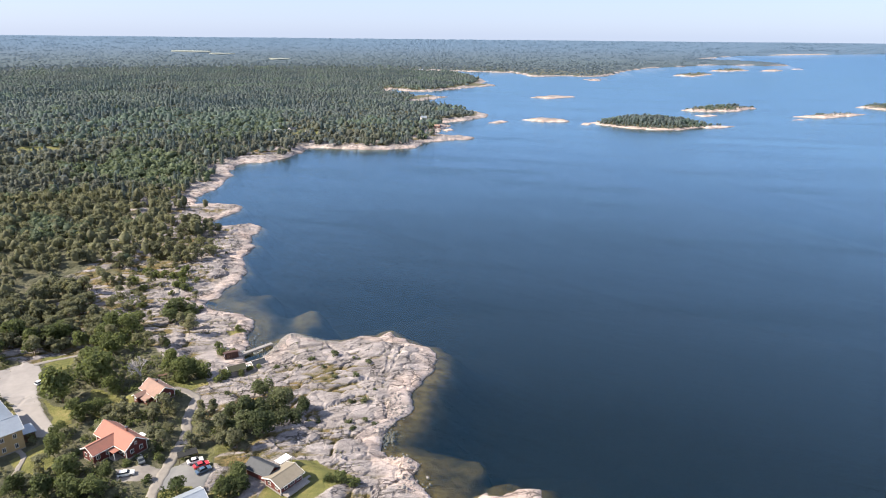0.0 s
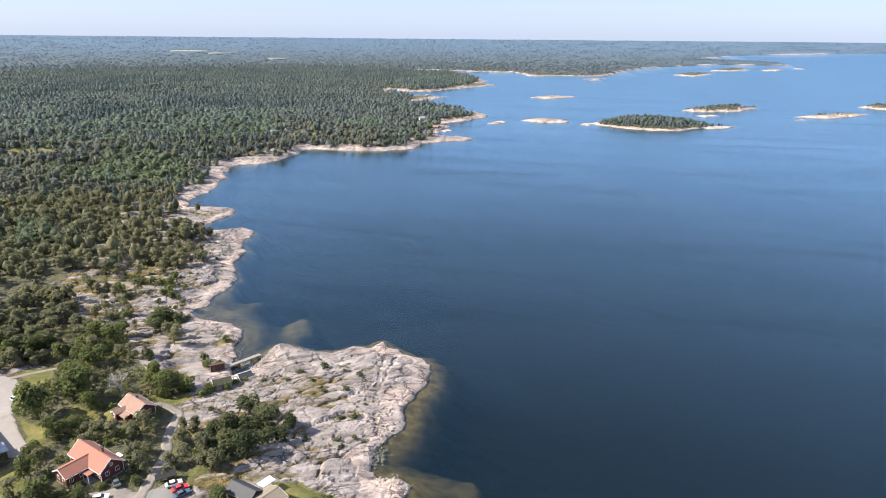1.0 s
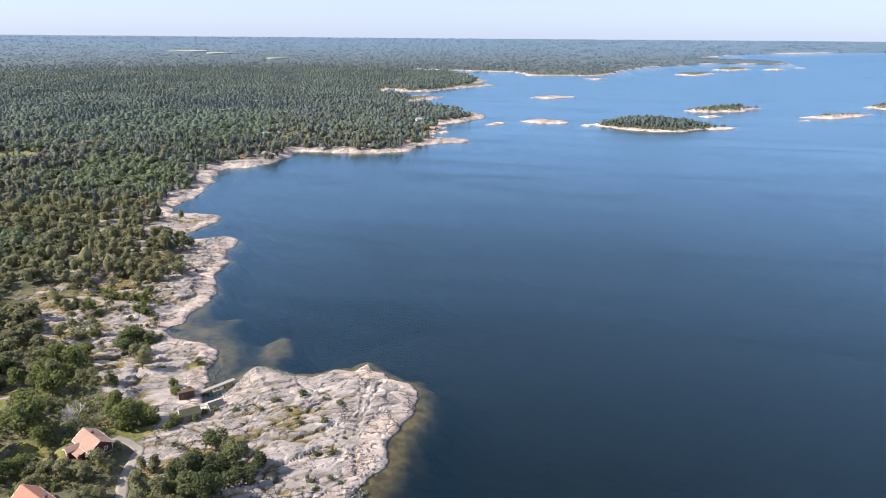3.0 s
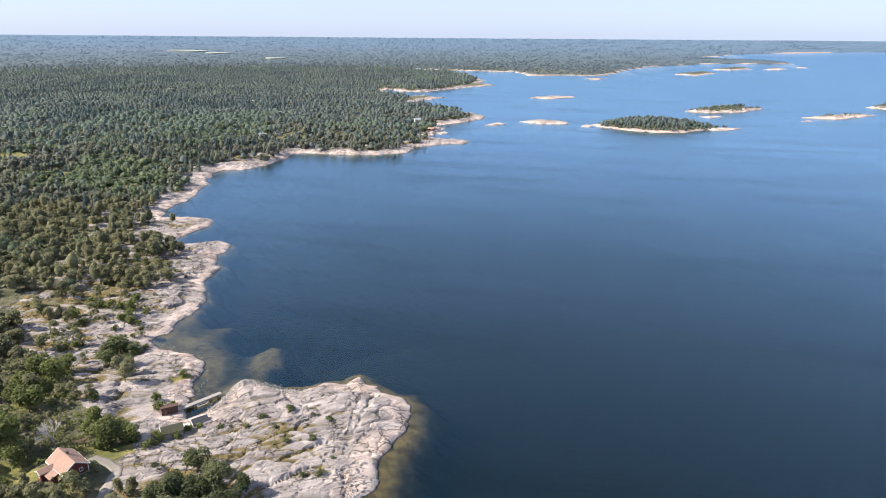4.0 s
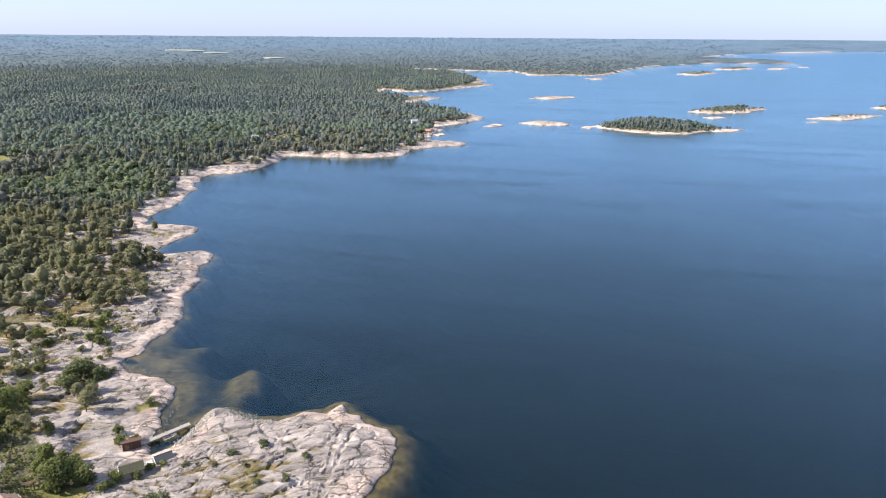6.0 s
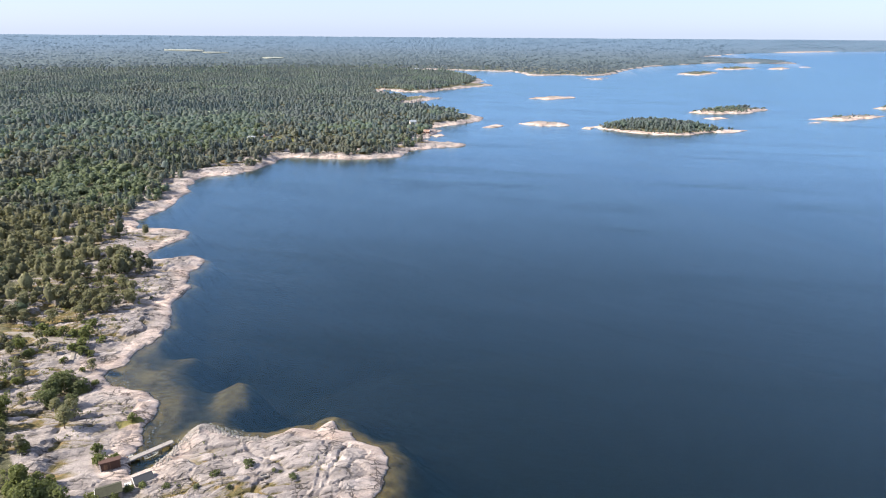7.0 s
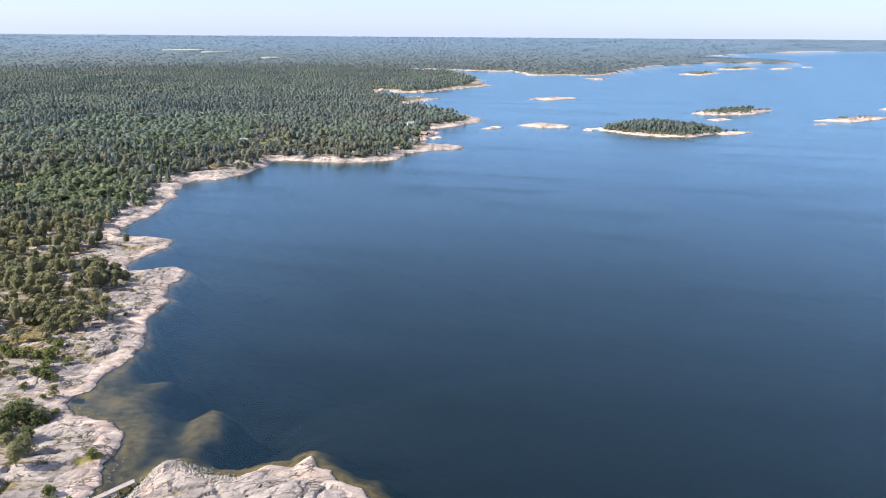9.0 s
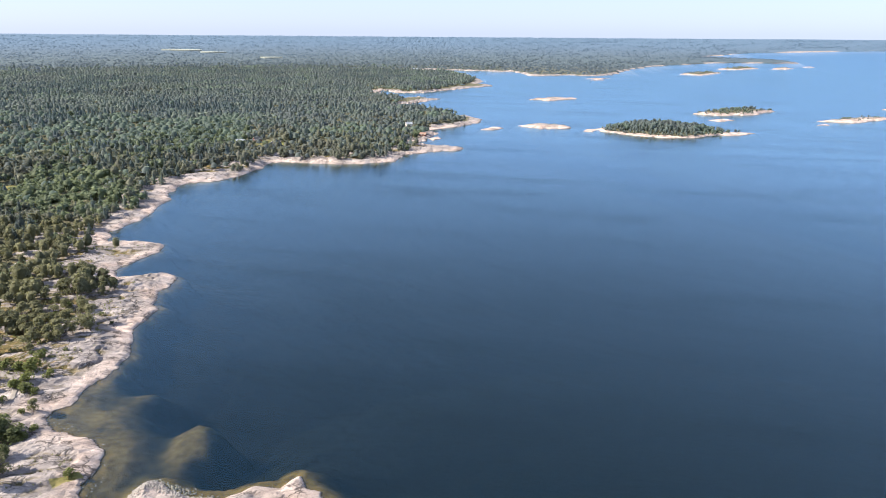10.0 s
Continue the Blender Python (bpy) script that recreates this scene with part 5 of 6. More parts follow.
def red_house():
    x, y = -94.2, 160.2
    z = HOUSE_Z["red"]
    h = gable_house("red_house", "red timber house with an orange tiled roof and white trim", x, y, z, -32.5, 15.0, 6.4, 3.4, 2.5, FALU, RED_TILE,
                    windows=[("e", -1.4, 1.2, 1.1, 1.4), ("e", 1.4, 1.2, 1.1, 1.4), ("s", 4.6, 1.2, 1.2, 1.3), ("s", 6.4, 1.2, 1.0, 1.3), ("n", 0, 1.2, 1.2, 1.3), ("n", -4, 1.2, 1.2, 1.3), ("n", 4, 1.2, 1.2, 1.3), ("w", 0, 1.2, 1.2, 1.3), ("e", 0, 3.6, 0.8, 0.9)],
                    chimney=(2.0, 1.0, 1.9))
    corner_boards(h, 15.0, 6.4, 3.4)
    # the cross wing towards the garden
    w = gable_house("wing", "", 0, 0, 0, 0, 7.6, 5.6, 3.3, 1.5, FALU, RED_TILE, windows=[("w", -1.2, 1.2, 1.1, 1.3), ("w", 1.2, 1.2, 1.1, 1.3), ("s", -2.6, 1.2, 1.1, 1.3), ("s", 0.2, 1.2, 1.1, 1.3), ("n", -2, 1.2, 1.1, 1.3)], thing=new("wing"))
    wing = w
    wing.parent = h
    wing.matrix_basis = pose(-0.8, -5.6, 0, 0, 0, 90)
    for o in list(wing.children):
        o.parent = h
        o.matrix_basis = wing.matrix_basis @ o.matrix_basis
    bpy.data.objects.remove(wing)
    part("porch_roof", turned(box(3.0, 2.2, 0.15, 3.6, -4.4, 2.5, 0.03), pose(0, 0, 0, 0, 0, 0)), RED_TILE, h, "small tiled porch roof")
    for px in (2.3, 4.9):
        part("porch_post", box(0.14, 0.14, 2.4, px, -5.3, 0.1), WHITE, h, "white porch post")
    part("porch_floor", box(3.2, 2.4, 1.3, 3.6, -4.4, -1.2, 0.03), GREY_WOOD, h, "grey wooden porch floor")
    part("awning", box(2.4, 1.6, 0.1, 3.5, 4.3, 2.6), WHITE, h, "white awning")
    return h


def cottage():
    z = HOUSE_Z["cottage"]
    h = gable_house("red_cottage", "small red cottage with a weathered pink tile roof", -95.2, 187.6, z, -37, 9.4, 6.4, 2.7, 2.1, FALU, OLD_TILE,
                    windows=[("e", -1.3, 1.0, 1.0, 1.2), ("e", 1.3, 1.0, 1.0, 1.2), ("s", 2.8, 1.0, 1.0, 1.2), ("s", -2.5, 1.0, 1.0, 1.2), ("n", 0, 1.0, 1.0, 1.2), ("w", 0, 1.0, 1.0, 1.2)], chimney=(-1.0, 0.6, 1.4))
    corner_boards(h, 9.4, 6.4, 2.7)
    part("lean_to_roof", turned(prism([(-3.4, 2.45), (-6.2, 1.75), (-6.2, 1.9), (-3.2, 2.65)], -2.6, 2.6), pose(0.6, 0, 0, 0, 0, 90)), OLD_TILE, h, "low tiled lean-to roof")
    part("lean_to_wall", box(4.8, 2.3, 1.8, 0.6, -4.4, 0.0), FALU, h)
    for e in (-1, 1):
        porch = prism([(0, 3.05), (e * 1.5, 2.2), (e * 1.5, 2.36), (0, 3.22)], -7.2, -3.2)
        part("porch_roof", turned(porch, pose(-1.6, 0, 0)), OLD_TILE, h, "small tiled porch gable")
        part("porch_bargeboard", turned(prism([(0, 2.98), (e * 1.55, 2.1), (e * 1.55, 2.38), (0, 3.24)], -7.28, -7.2), pose(-1.6, 0, 0)), WHITE, h, "white bargeboard")
    part("porch_wall", turned(prism([(-1.2, 0), (1.2, 0), (1.2, 2.3), (0, 2.95), (-1.2, 2.3)], -6.9, -5.6), pose(-1.6, 0, 0)), FALU, h)
    window(h, -1.6, -6.92, 0.8, 0.9, 1.2, 0)
    window(h, -0.2, -5.55, 0.7, 0.7, 0.8, 0)
    window(h, 1.6, -5.55, 0.7, 0.9, 0.8, 0)
    return h


def yellow_house():
    z = HOUSE_Z["yellow"]
    win = [("s", a, s, 1.0, 1.5) for s in (1.0, 4.2) for a in (10.4, 7.2, 4.0, 0.8, -2.4)] + [("e", a, s, 1.0, 1.5) for s in (1.0, 4.2) for a in (-2, 2)]
    h = gable_house("yellow_house", "two-storey ochre house with a grey sheet metal roof", -135.0, 154.6, z, 47, 25, 8.6, 6.7, 2.2, OCHRE, TIN, windows=win, over=0.5)
    n = gable_house("annex", "", 0, 0, 0, 0, 17, 8.4, 6.3, 2.2, OCHRE, TIN, windows=[("e", 0, 4.0, 1.0, 1.4), ("n", 3, 4.0, 1.0, 1.4), ("n", -3, 4.0, 1.0, 1.4), ("n", 3, 1.0, 1.0, 1.4)], thing=new("annex"), over=0.5)
    turn = pose(8.0, 10.5, 0, 0, 0, 92)
    for o in list(n.children):
        o.parent = h
        o.matrix_basis = turn @ o.matrix_basis
    bpy.data.objects.remove(n)
    part("side_entrance", box(3.6, 5.2, 2.9, 14.2, 1.0, -0.2, 0.02), PLANK, h, "brown timber entrance building")
    part("entrance_roof", turned(box(4.4, 6.0, 0.16, 0, 0, 0, 0.02), pose(14.3, 1.0, 2.8, 0, 4, 0)), TIN, h, "pale sheet metal entrance roof")
    part("dormer", box(2.2, 2.0, 1.4, 4.0, 5.6, 7.3, 0.02), TIN, h, "small sheet metal dormer")
    return h


def brown_house():
    z = HOUSE_Z["brown"]
    h = gable_house("summer_house", "low dark red house with a brown felt roof on the lawn", -43.0, 145.6, z, 54, 7.4, 6.4, 2.5, 1.1, FALU, BROWN_ROOF,
                    windows=[("w", -1.6, 0.9, 1.2, 1.1), ("w", 1.4, 0.9, 1.2, 1.1), ("s", -2, 0.8, 1.2, 1.3), ("s", 0.2, 0.8, 1.6, 1.5), ("s", 2.4, 0.8, 1.2, 1.3), ("e", 0, 0.9, 1.2, 1.1)], over=0.6)
    corner_boards(h, 7.4, 6.4, 2.5)
    n = gable_house("wing", "", 0, 0, 0, 0, 8.0, 4.6, 2.7, 1.5, FALU, SLATE, windows=[("w", 0, 0.9, 1.2, 1.1), ("s", 0, 0.9, 1.2, 1.1)], thing=new("wing"), trim=SLATE)
    turn = pose(-1.3, 7.0, 0, 0, 0, 96)
    for o in list(n.children):
        o.parent = h
        o.matrix_basis = turn @ o.matrix_basis
    bpy.data.objects.remove(n)
    part("terrace_roof", box(4.2, 2.6, 0.12, 4.6, 5.4, 2.5, 0.02), WHITE, h, "white terrace roof")
    for px, py in ((2.7, 4.3), (6.5, 4.3), (6.5, 6.5), (2.7, 6.5)):
        part("terrace_post", box(0.12, 0.12, 2.5, px, py, 0.0), WHITE, h, "white post")
    part("deck", box(8.0, 2.4, 0.35, 0.5, -4.4, -0.1, 0.02), GREY_WOOD, h, "grey wooden deck")
    part("step", box(2.0, 0.8, 0.2, 5.2, -3.6, -0.05, 0.02), CONCRETE, h)
    return h


red_house()
cottage()
yellow_house()
brown_house()
gable_house("white_house", "pale grey house with a light metal roof beside the lane", -65.5, 134.6, HOUSE_Z["white"], 40, 9, 6.5, 2.7, 1.4, WHITE, TIN, windows=[("n", 0, 1, 1.2, 1.2), ("n", 2.5, 1, 1.2, 1.2)])


for hx, hy, turn, size, wall_m, roof_m, words in [
        (-163, 779, 20, 1.0, WHITE, SLATE, "small white house at the edge of the forest"), (-203, 786, -10, 1.0, WHITE, TIN, "small white house at the edge of the forest"),
        (-188, 797, 40, 0.9, FALU, SLATE, "small red house at the edge of the forest"), (-30, 942, 15, 0.9, WHITE, TIN, "small white house among rocks by the shore"),
        (-9, 879, -20, 0.8, FALU, OLD_TILE, "small red boathouse by the shore"), (-79, 2192, 10, 1.8, WHITE, TIN, "white building far along the coast"),
        (-30, 2310, -15, 1.8, WHITE, TIN, "white building far along the coast"), (132, 2116, 0, 1.6, WHITE, TIN, "white building far along the coast")]:
    gable_house("small_house", words, hx, hy, ground_z(hx, hy) + 0.8, turn, 9 * size, 6.5 * size, 3.2 * size, 2.0 * size, wall_m, roof_m, windows=[("s", -2 * size, 1.0 * size, 1.1, 1.2), ("s", 2 * size, 1.0 * size, 1.1, 1.2)])


def carport():
    z = HOUSE_Z["park"]
    t = base("carport", -73.0, 155.4, z, 30, "black flat-roofed carport beside parked cars", "carport")
    part("roof", box(5.4, 3.0, 0.2, 0, 0, 1.9, 0.03), BLACK, t)
    part("back_wall", box(5.2, 0.15, 1.9, 0, 1.35, 0.0), BLACK, t)
    for px in (-2.5, 2.5):
        for py in (-1.3, 1.3):
            part("post", box(0.14, 0.14, 2.0, px, py, -0.1), PLANK, t)
    return t


carport()


# ---- cars ----
def car(x, y, heading, colour, label, rise=0.1, estate=False):
    z = ground_z(x, y) + rise
    t = base("car", x, y, z, heading, label, "car", "parked cars")
    col = paint("car_paint", colour)
    back = -2.05 if estate else -1.45
    body = prism([(-2.15, 0.3), (2.15, 0.3), (2.2, 0.62), (2.05, 0.78), (1.05, 0.92), (-1.95, 0.95), (-2.2, 0.85), (-2.22, 0.5)], -0.86, 0.86)
    bmesh.ops.bevel(body, geom=body.edges[:], offset=0.06, segments=2, affect="EDGES")
    part("body", body, col, t)
    cab = prism([(1.05, 0.9), (0.35, 1.38), (-0.9 if not estate else -1.6, 1.42), (back - 0.15, 0.92)], -0.74, 0.74)
    for v in cab.verts:
        if v.co.z > 1.2:
            v.co.y *= 0.84
    glass = part("cabin_glass", cab, GLASS, t, "dark car windows")
    rf = prism([(0.36, 1.36), (0.2, 1.45), (-0.85 if not estate else -1.55, 1.47), (-1.0 if not estate else -1.75, 1.38)], -0.64, 0.64)
    bmesh.ops.bevel(rf, geom=rf.edges[:], offset=0.03, segments=1, affect="EDGES")
    part("roof", rf, col, t)
    for wx in (-1.35, 1.35):
        for wy in (-0.8, 0.8):
            bm = bmesh.new()
            bmesh.ops.create_cone(bm, cap_ends=True, segments=18, radius1=0.32, radius2=0.32, depth=0.2, matrix=Matrix.Translation((wx, wy, 0.32)) @ Matrix.Rotation(radians(90), 4, "X"))
            w = part("wheel", bm, RUBBER, t)
            bm = bmesh.new()
            bmesh.ops.create_cone(bm, cap_ends=True, segments=14, radius1=0.19, radius2=0.17, depth=0.22, matrix=Matrix.Translation((wx, wy, 0.32)) @ Matrix.Rotation(radians(90), 4, "X"))
            part("rim", bm, STEEL, w)
    for wy in (-0.6, 0.6):
        part("headlight", box(0.1, 0.35, 0.14, 2.14, wy, 0.62, 0.02), LAMP, t)
    for wy in (-0.9, 0.9):
        part("door_mirror", box(0.14, 0.16, 0.12, 0.75, wy, 0.92, 0.02), col, t)
    return t


car(-87.0, 147.4, 18, (0.80, 0.80, 0.78), "white estate car on a gravel driveway", estate=True)
car(-85.8, 153.5, 128, (0.10, 0.115, 0.125), "dark grey car beside the red house")
car(-70.2, 153.6, 30, (0.80, 0.80, 0.79), "white car in the parking place")
car(-67.8, 151.8, 36, (0.55, 0.03, 0.04), "bright red car in the parking place")
car(-66.4, 149.6, 44, (0.05, 0.09, 0.15), "dark blue car in the parking place")
car(-140.4, 197.4, 60, (0.78, 0.79, 0.80), "white car at the edge of the asphalt yard", estate=True)


# ---- harbour ----
def boat_shed():
    z = HOUSE_Z["shed"]
    t = base("boat_shed", -82.6, 223.6, z, 27, "small red-brown wooden shed by the jetty", "shed")
    part("wall_front", box(5.2, 0.14, 2.5, 0, -1.3, 0), SHED_WOOD, t)
    part("wall_back", box(5.2, 0.14, 1.9, 0, 1.3, 0), SHED_WOOD, t)
    for s in (-1, 1):
        side = prism([(-1.23, 0), (1.23, 0), (1.23, 1.9), (-1.23, 2.48)], -0.07, 0.07)
        part("side_wall", turned(side, pose(s * 2.53, 0, 0, 0, 0, 90)), SHED_WOOD, t)
    part("roof", turned(box(5.8, 3.3, 0.14, 0, 0, 0, 0.02), pose(0, 0, 2.24, -13, 0, 0)), SHED_WOOD, t)
    d = part("door", box(1.0, 0.08, 1.9, -1.2, -1.4, 0.05), PLANK, t)
    part("door_handle", box(0.06, 0.08, 0.2, -0.8, -1.45, 1.0), STEEL, d)
    for px in (-2.55, 0.0, 2.55):
        part("corner_board", box(0.16, 0.06, 2.4, px, -1.39, 0), WHITE if px < -1 else PLANK, t)
    return t


def boathouse(x, y, z, heading, length, width, label, roof):
    t = base("boathouse", x, y, z, heading, label, "boathouse", "boathouses")
    W, L = width / 2, length / 2
    for s in (-1, 1):
        part("wall", box(length, 0.16, 2.6, 0, s * (W - 0.08), -0.8), GREY_WOOD, t)
        part("roof", turned(prism([(0, 2.9), (s * (W + 0.35), 1.7), (s * (W + 0.35), 1.85), (0, 3.06)], -L - 0.3, L + 0.3), pose(0, 0, 0, 0, 0, 90)), roof, t)
    part("gable", turned(prism([(-W + .16, -0.8), (W - .16, -0.8), (W - .16, 1.75), (0, 2.8), (-W + .16, 1.75)], -0.07, 0.07), pose(-L + 0.1, 0, 0, 0, 0, 90)), GREY_WOOD, t)
    part("bargeboard", turned(prism([(0, 2.8), (-W - .35, 1.62), (-W - .35, 1.86), (0, 3.06), (W + .35, 1.86), (W + .35, 1.62)], -0.05, 0.05), pose(-L - 0.34, 0, 0, 0, 0, 90)), WHITE, t, "white bargeboard")
    part("ridge_board", box(length + 0.6, 0.2, 0.06, 0, 0, 3.02), roof, t)
    return t


def jetty():
    t = base("jetty", -76.1, 230.7, 0.25, 45.5, "long pale concrete jetty on piles", "jetty")
    part("deck", box(17.4, 2.0, 0.3, 0, 0, 0.45, 0.05), CONCRETE, t)
    part("kerb", box(17.2, 0.16, 0.14, 0, -0.88, 0.75, 0.02), GREY_WOOD, t)
    for k in range(6):
        for s in (-0.8, 0.8):
            part("pile", box(0.3, 0.3, 2.6, -7.6 + 3.05 * k, s, -2.1), GREY_WOOD, t)
    for k in range(3):
        part("bollard", box(0.18, 0.18, 0.4, -4 + 5.0 * k, 0.6, 0.75, 0.03), STEEL, t)
    return t


def skiff(x, y, heading, label, lie=0.0):
    t = base("rowing_boat", x, y, lie, heading, label, "boat")
    bm = bmesh.new()
    rows = []
    for s in np.linspace(-1, 1, 9):
        w = 0.72 * (1 - max(0, s) ** 2.2) * (0.82 + 0.18 * min(1, 1 + s))
        top = 0.42 + 0.16 * s * s
        rows.append([bm.verts.new((2.1 * s, f * w, z)) for f, z in ((-1, top), (-0.8, 0.05), (0, -0.12), (0.8, 0.05), (1, top))])
    for a, b in zip(rows, rows[1:]):
        for k in range(4):
            bm.faces.new((a[k], b[k], b[k + 1], a[k + 1]))
    bm.faces.new(rows[0])
    bmesh.ops.solidify(bm, geom=bm.faces[:], thickness=0.05)
    part("hull", bm, WHITE, t)
    for px in (-0.9, 0.3):
        part("thwart", box(0.25, 1.1, 0.05, px, 0, 0.26), PLANK, t)
    return t


def landing_stage():
    t = base("landing_stage", -187.4, 416.4, 0.0, 98, "narrow bleached plank landing stage in a cove", "jetty")
    for k in range(3):
        part("plank", box(13.0, 0.42, 0.08, 0, -0.46 + 0.46 * k, 0.85, 0.01), GREY_WOOD, t)
    for k in range(4):
        part("bearer", box(0.2, 1.6, 0.18, -5.4 + 3.6 * k, 0, 0.66), GREY_WOOD, t)
        for s in (-0.65, 0.65):
            part("pile", box(0.2, 0.2, 2.2, -5.4 + 3.6 * k, s, -1.5), PLANK, t)


def quay():
    t = base("quay", -81.0, 222.0, 0.0, 108, "low pale concrete quay beside the wooden shed", "quay")
    part("deck", box(6.6, 1.5, 0.3, 0, 0, 0.75, 0.04), CONCRETE, t)
    for s in (-1, 1):
        part("side_wall", box(6.4, 0.35, 2.0, 0, s * 0.55, -1.25), STONE, t)
    part("ladder_post", box(0.12, 0.12, 1.2, 3.1, -0.6, 0.6), STEEL, t)


landing_stage()
quay()
boat_shed()
boathouse(-76.3, 210.6, HOUSE_Z["boathouse"], 30, 6.0, 4.2, "boathouse with a mossy green roof by the inlet", SOD)
boathouse(-70.2, 217.2, 0.9, 38, 4.6, 3.4, "dark-roofed boathouse standing at the water", SLATE)
jetty()
skiff(-74.1, 230.8, 46, "white rowing boat moored at the jetty")
skiff(-80.6, 228.4, 40, "small white rowing boat drawn up by the shed", 0.75)
ramp_t = base("slipway", -73.2, 214.6, 1.2, 35, "pale boat ramp cover between the boathouses", "slipway")
part("panel", turned(box(1.7, 1.3, 0.12, 0, 0, 0, 0.02), pose(0, 0, 1.4, 14, 0, 0)), WHITE, ramp_t)
part("support", box(1.5, 1.1, 1.9, 0, 0, -0.6), GREY_WOOD, ramp_t)


def garden_gate():
    t = base("garden_gate", -99.4, 201.0, ground_z(-99.4, 201.0), 20, "brown timber gate with a small roof", "gate")
    for s in (-1, 1):
        part("post", box(0.2, 0.2, 2.4, s * 1.1, 0, -0.3), PLANK, t)
    part("beam", box(3.0, 0.24, 0.2, 0, 0, 2.1), PLANK, t)
    part("roof", box(3.2, 1.2, 0.1, 0, 0, 2.32, 0.02), PLANK, t)


garden_gate()


def viewing_box():
    t = base("stone_hearth", -36.6, 219.0, ground_z(-36.6, 219.0), 20, "square stone hearth on the bare rock", "hearth")
    for s in (-1, 1):
        part("long_wall", box(2.6, 0.35, 0.55, 0, s * 0.8, -0.1, 0.05), STONE, t)
        part("short_wall", box(0.35, 1.2, 0.55, s * 1.1, 0, -0.1, 0.05), STONE, t)
    part("hearth_floor", box(1.8, 1.2, 0.15, 0, 0, 0.0), SLATE, t)


viewing_box()

# ---- trees and bushes that stand alone ----
def tree_kind(name, kind, tall, wide, count, leaf, label, category, group, seeds):
    """A few shapes of one kind of tree, each an Empty with a trunk and a crown; returned with their spread."""
    made = []
    mat = DARK_LEAF if "dark" in label else {"pine": NEAR_PINE, "leaf": LEAF, "spruce": SPRUCE}[kind]
    for s in seeds:
        rng = np.random.default_rng(s)
        ob = base(name, 0, 0, 0, 0, label, category, group)
        if kind != "bush":
            tr = new("trunk", trunk_mesh(rng, kind, tall))
            tr.parent = ob
        v, f = crown(rng, kind, tall, wide, count, leaf, 0.65, 0.75)
        if tall < wide:
            v[:, 2] = np.abs(v[:, 2] - tall * 0.15)
        me = raw_mesh("crown", v, f)
        me.materials.append(mat)
        c = new("crown", me)
        c.parent = ob
        made.append(ob)
    return made


def plant_all():
    rng = np.random.default_rng(3)
    for kind, places in PLANTS:
        name, shape, tall, wide, count, leaf, label, category, group, n = kind
        made = tree_kind(name, shape, tall, wide, count, leaf, label, category, group, range(11, 11 + n))
        for k, (x, y, w) in enumerate(places):
            src = made[k % n]
            s = w / wide
            m = Matrix.Translation((x, y, ground_z(x, y) - 0.2)) @ Matrix.Rotation(rng.uniform(0, 6.28), 4, "Z") @ Matrix.Diagonal((s, s, s * rng.uniform(0.85, 1.15), 1))
            if k < n:
                src.matrix_basis = m
            else:
                done = copy_thing(src, Matrix.Identity(4))
                done.matrix_basis = m


COASTY = ("broadleaf_tree", "leaf", 7.6, 8.0, 1200, 0.40, "dark green broadleaf tree in a hollow of the rocks", "tree", "coast trees", 4)
LEAFY = ("broadleaf_tree", "leaf", 8.8, 8.0, 1300, 0.42, "bushy green broadleaf tree among the houses", "tree", "broadleaf trees", 6)
GROVY = ("broadleaf_tree", "leaf", 8.0, 8.0, 1200, 0.42, "dark olive broadleaf tree in a grove on the rock", "tree", "grove on the point", 5)
PINEY = ("pine_tree", "pine", 7.0, 6.0, 900, 0.34, "crooked grey-green pine on rocky ground", "tree", "pines", 6)
WOODPINE = ("pine_tree", "pine", 7.6, 6.0, 700, 0.42, "tall pine at the edge of the coastal forest", "tree", "forest edge pines", 7)
BUSHY = ("bush", "leaf", 3.0, 4.0, 340, 0.34, "low green bush in a hollow of the rock", "bush", "bushes", 6)
SHRUB = ("juniper", "pine", 1.2, 2.6, 150, 0.22, "low dark juniper on bare rock", "shrub", "junipers", 5)
PLANTS = [(GROVY, GROVE), (LEAFY, TREES_A), (LEAFY, TREES_B), (PINEY, PINES_A), (PINEY, PINES_B), (PINEY, MORE_PINES), (PINEY, COAST_PINES), (COASTY, COAST_TREES), (PINEY, [(-105, 240, 7.5), (-106, 247, 5.6)]), (BUSHY, COAST_BUSHES), (WOODPINE, FOREST_TREES), (BUSHY, BUSHES), (SHRUB, JUNIPERS)]
plant_all()


def dead_tree():
    rng = np.random.default_rng(5)
    t = base("dead_tree", -106.7, 199.9, ground_z(-106.7, 199.9), 0, "bare grey dead tree with many thin branches", "tree")
    bm = bmesh.new()

    def limb(a, d, length, r, deep):
        b = a + d * length
        q = d.to_track_quat("Z", "Y")
        lo = [bm.verts.new(a + q @ Vector((r * math.cos(k * 1.257), r * math.sin(k * 1.257), 0))) for k in range(5)]
        hi = [bm.verts.new(b + q @ Vector((r * .6 * math.cos(k * 1.257), r * .6 * math.sin(k * 1.257), 0))) for k in range(5)]
        for k in range(5):
            bm.faces.new((lo[k], lo[(k + 1) % 5], hi[(k + 1) % 5], hi[k]))
        if deep:
            for k in range(4 if deep > 1 else 3):
                nd = (d + Vector(rng.normal(size=3)) * 0.42 + Vector((0, 0, 0.25))).normalized()
                limb(b - d * length * 0.25 * rng.uniform(0, 1.5), nd, length * rng.uniform(0.62, 0.8), r * 0.62, deep - 1)
    limb(Vector((0, 0, -0.4)), Vector((0, 0, 1)), 4.3, 0.30, 4)
    part("trunk", bm, DEADWOOD, t)


dead_tree()


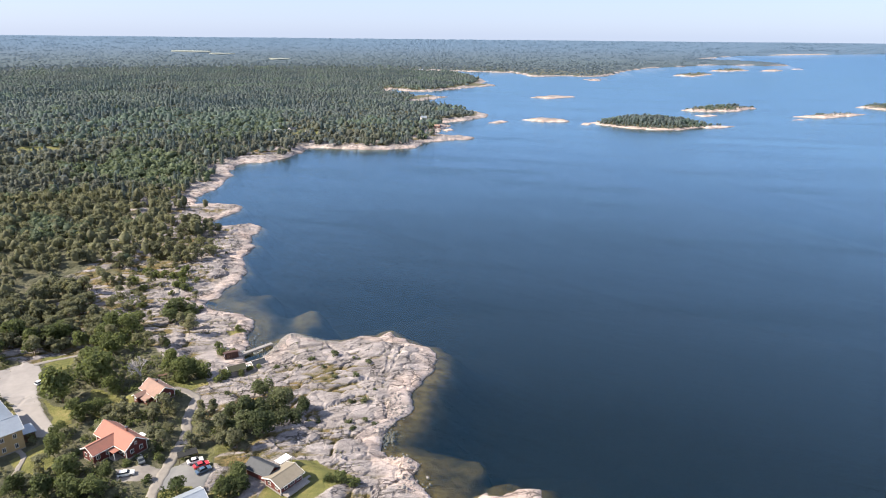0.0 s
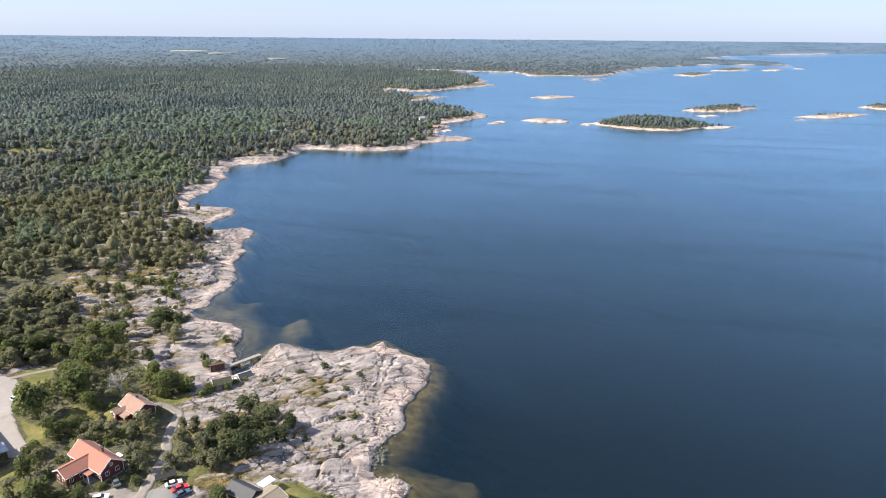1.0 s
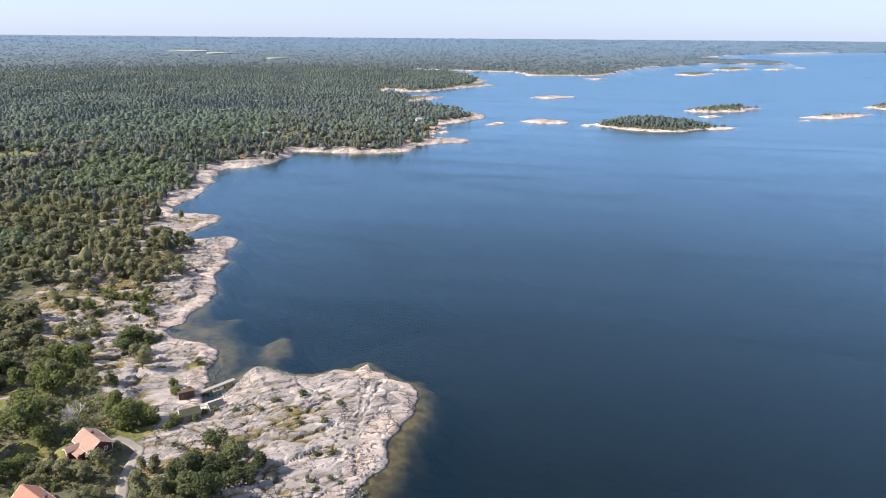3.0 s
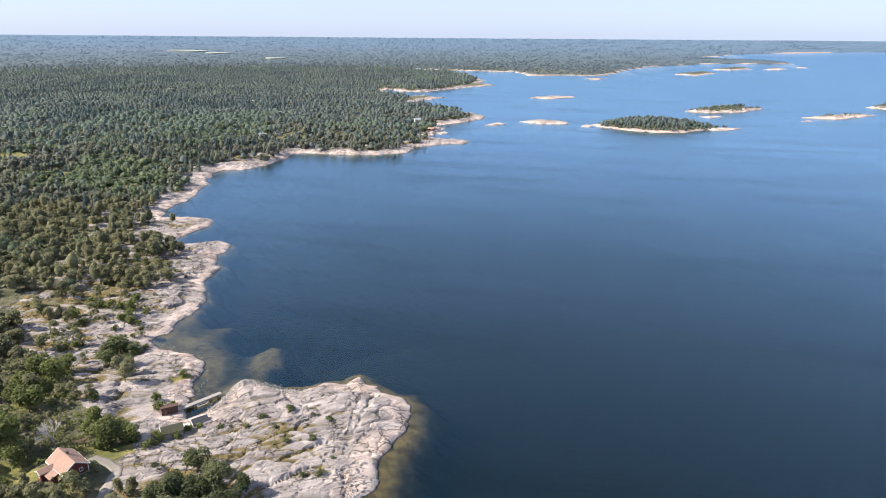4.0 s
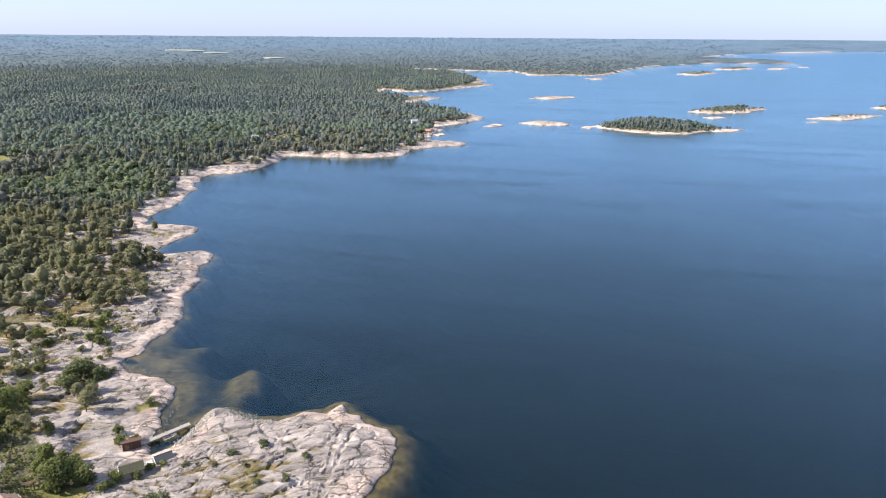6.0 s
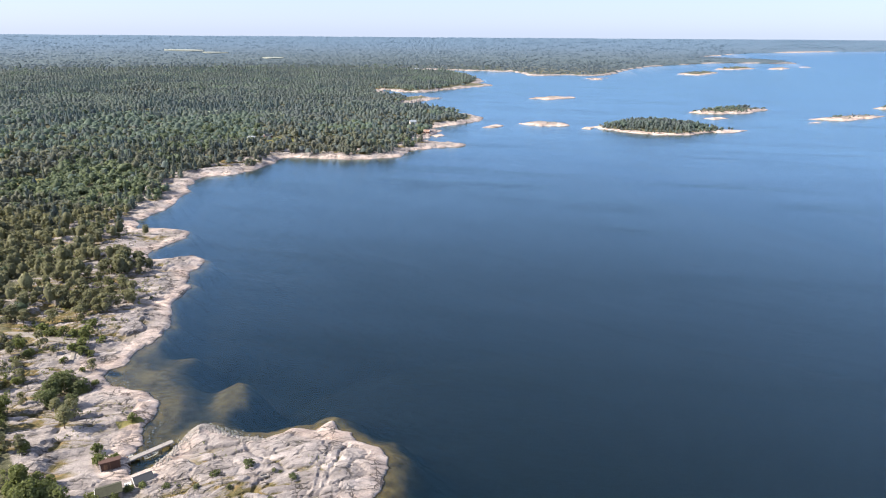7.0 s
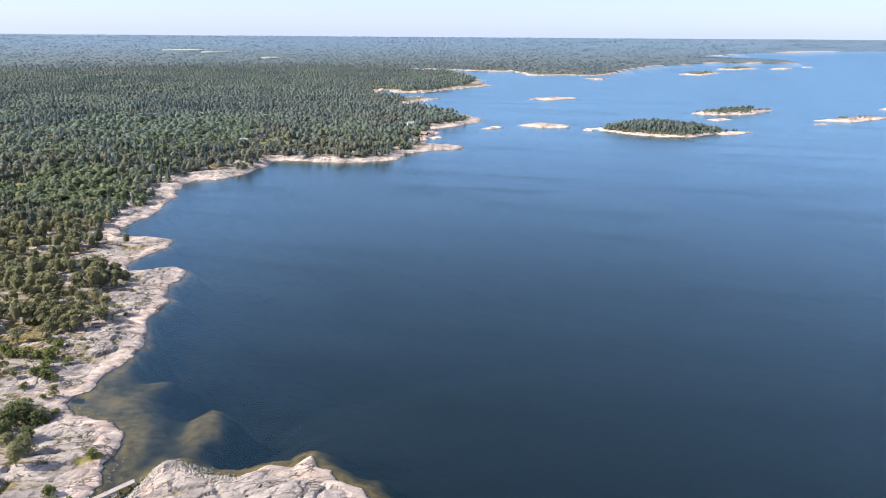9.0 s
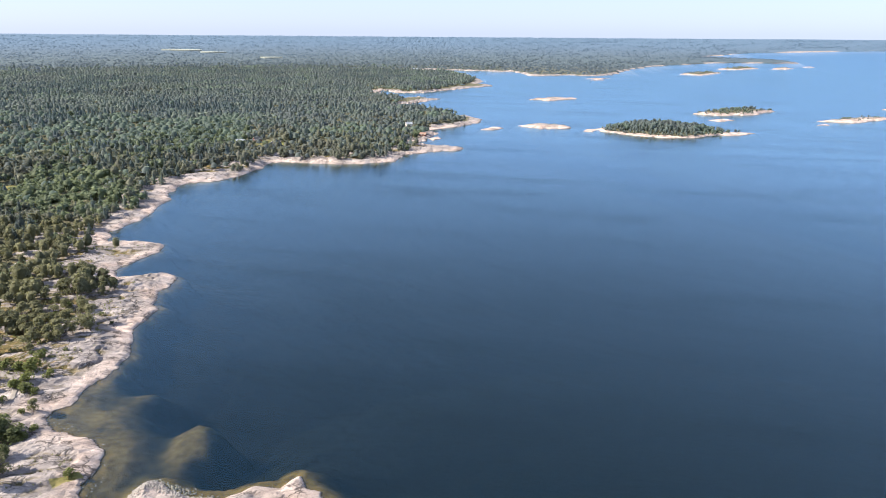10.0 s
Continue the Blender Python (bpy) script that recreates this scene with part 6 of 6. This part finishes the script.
# ---- loose stones ----
def rubble(name, places, label, seed, sizes=(0.25, 0.7)):
    """Heaped stones, too many to count: one joined mesh of squashed, tilted blocks."""
    rng = np.random.default_rng(seed)
    cube = np.array([(x, y, z) for x in (-1, 1) for y in (-1, 1) for z in (-1, 1)], float)
    faces = np.array([(0, 1, 3, 2), (4, 6, 7, 5), (0, 4, 5, 1), (2, 3, 7, 6), (0, 2, 6, 4), (1, 5, 7, 3)])
    vs, fs = [], []
    pl = np.array(places)
    z = height(pl[:, 0], pl[:, 1])[0]
    for k, (x, y) in enumerate(pl):
        s = rng.uniform(*sizes) * np.array([1, rng.uniform(0.6, 0.9), rng.uniform(0.4, 0.7)])
        v = cube * s * rng.uniform(0.7, 1.0, (8, 1))
        r = np.array(Euler(rng.uniform(-0.4, 0.4, 2).tolist() + [rng.uniform(0, 6.28)]).to_matrix())
        vs.append(v @ r.T + (x, y, max(z[k], -0.4) + s[2] * 0.4))
        fs.append(faces + 8 * k)
    me = raw_mesh(name, np.concatenate(vs), np.concatenate(fs))
    me.materials.append(STONE)
    return tagged(new(name, me), label, "stones", kind="stuff")


def stones_along(line, width, count, seed):
    rng = np.random.default_rng(seed)
    p = np.array(line, float)
    out = []
    for k in range(count):
        i = rng.integers(0, len(p) - 1)
        t = rng.uniform()
        out.append(tuple(p[i] * (1 - t) + p[i + 1] * t + rng.normal(size=2) * width))
    return out


rubble("stone_bank", stones_along([(-69, 226), (-67, 236), (-64, 244), (-62, 245.5), (-56, 242.5), (-50, 239.5), (-44, 238.5)], 1.5, 900, 1), "bank of broken grey stones along the inlet", 1, (0.14, 0.42))
rubble("shore_stones", stones_along([(-18, 172), (-16, 178), (-15, 184), (-13, 190), (-16, 196), (-20, 194)], 1.6, 110, 2), "pale loose stones in a cleft by the water", 2, (0.15, 0.4))
rubble("shore_stones", stones_along([(-84, 247), (-80, 244), (-79, 238), (-84, 264), (-98, 271), (-110, 277), (-113, 282)], 1.2, 40, 3), "loose stones along the shallow bay", 3, (0.14, 0.35))


rubble("boulders", stones_along([(-15.5, 164), (-8, 163), (-10, 156), (-5, 151), (-14, 147)], 2.2, 34, 4), "pale boulders scattered over the low rocks", 4, (0.2, 0.55))
rubble("cove_stones", stones_along([(-21, 173), (-17, 176.5), (-15.5, 174), (-19, 170.5)], 1.3, 110, 5), "grey stones in a small cove", 5, (0.14, 0.38))

# ---- pale fields far inland ----
def field(x, y, half_x, half_y, label):
    a = np.linspace(0, 2 * np.pi, 33)[:-1]
    rad = 1 + 0.12 * np.sin(3 * a + x)
    px, py = x + half_x * rad * np.cos(a), y + half_y * rad * np.sin(a)
    z = lift(np.hypot(px, py)) + 12
    bm = bmesh.new()
    top = [bm.verts.new(v) for v in zip(px, py, z)]
    low = [bm.verts.new((v.co.x, v.co.y, v.co.z - 16)) for v in top]
    bm.faces.new(top)
    for k in range(32):
        bm.faces.new((top[k], low[k], low[(k + 1) % 32], top[(k + 1) % 32]))
    ob = part("field", bm, HAY)
    return tagged(ob, label, "field", kind="structure")


HAY = simple("dry_hay", (0.25, 0.27, 0.235), 0.95, 0.02, 0.15)
field(-1290, 3420, 100, 34, "pale hay field far inland among woods")
field(-735, 2950, 46, 28, "pale hay field far inland among woods")
field(-1105, 3290, 62, 26, "pale hay field far inland among woods")
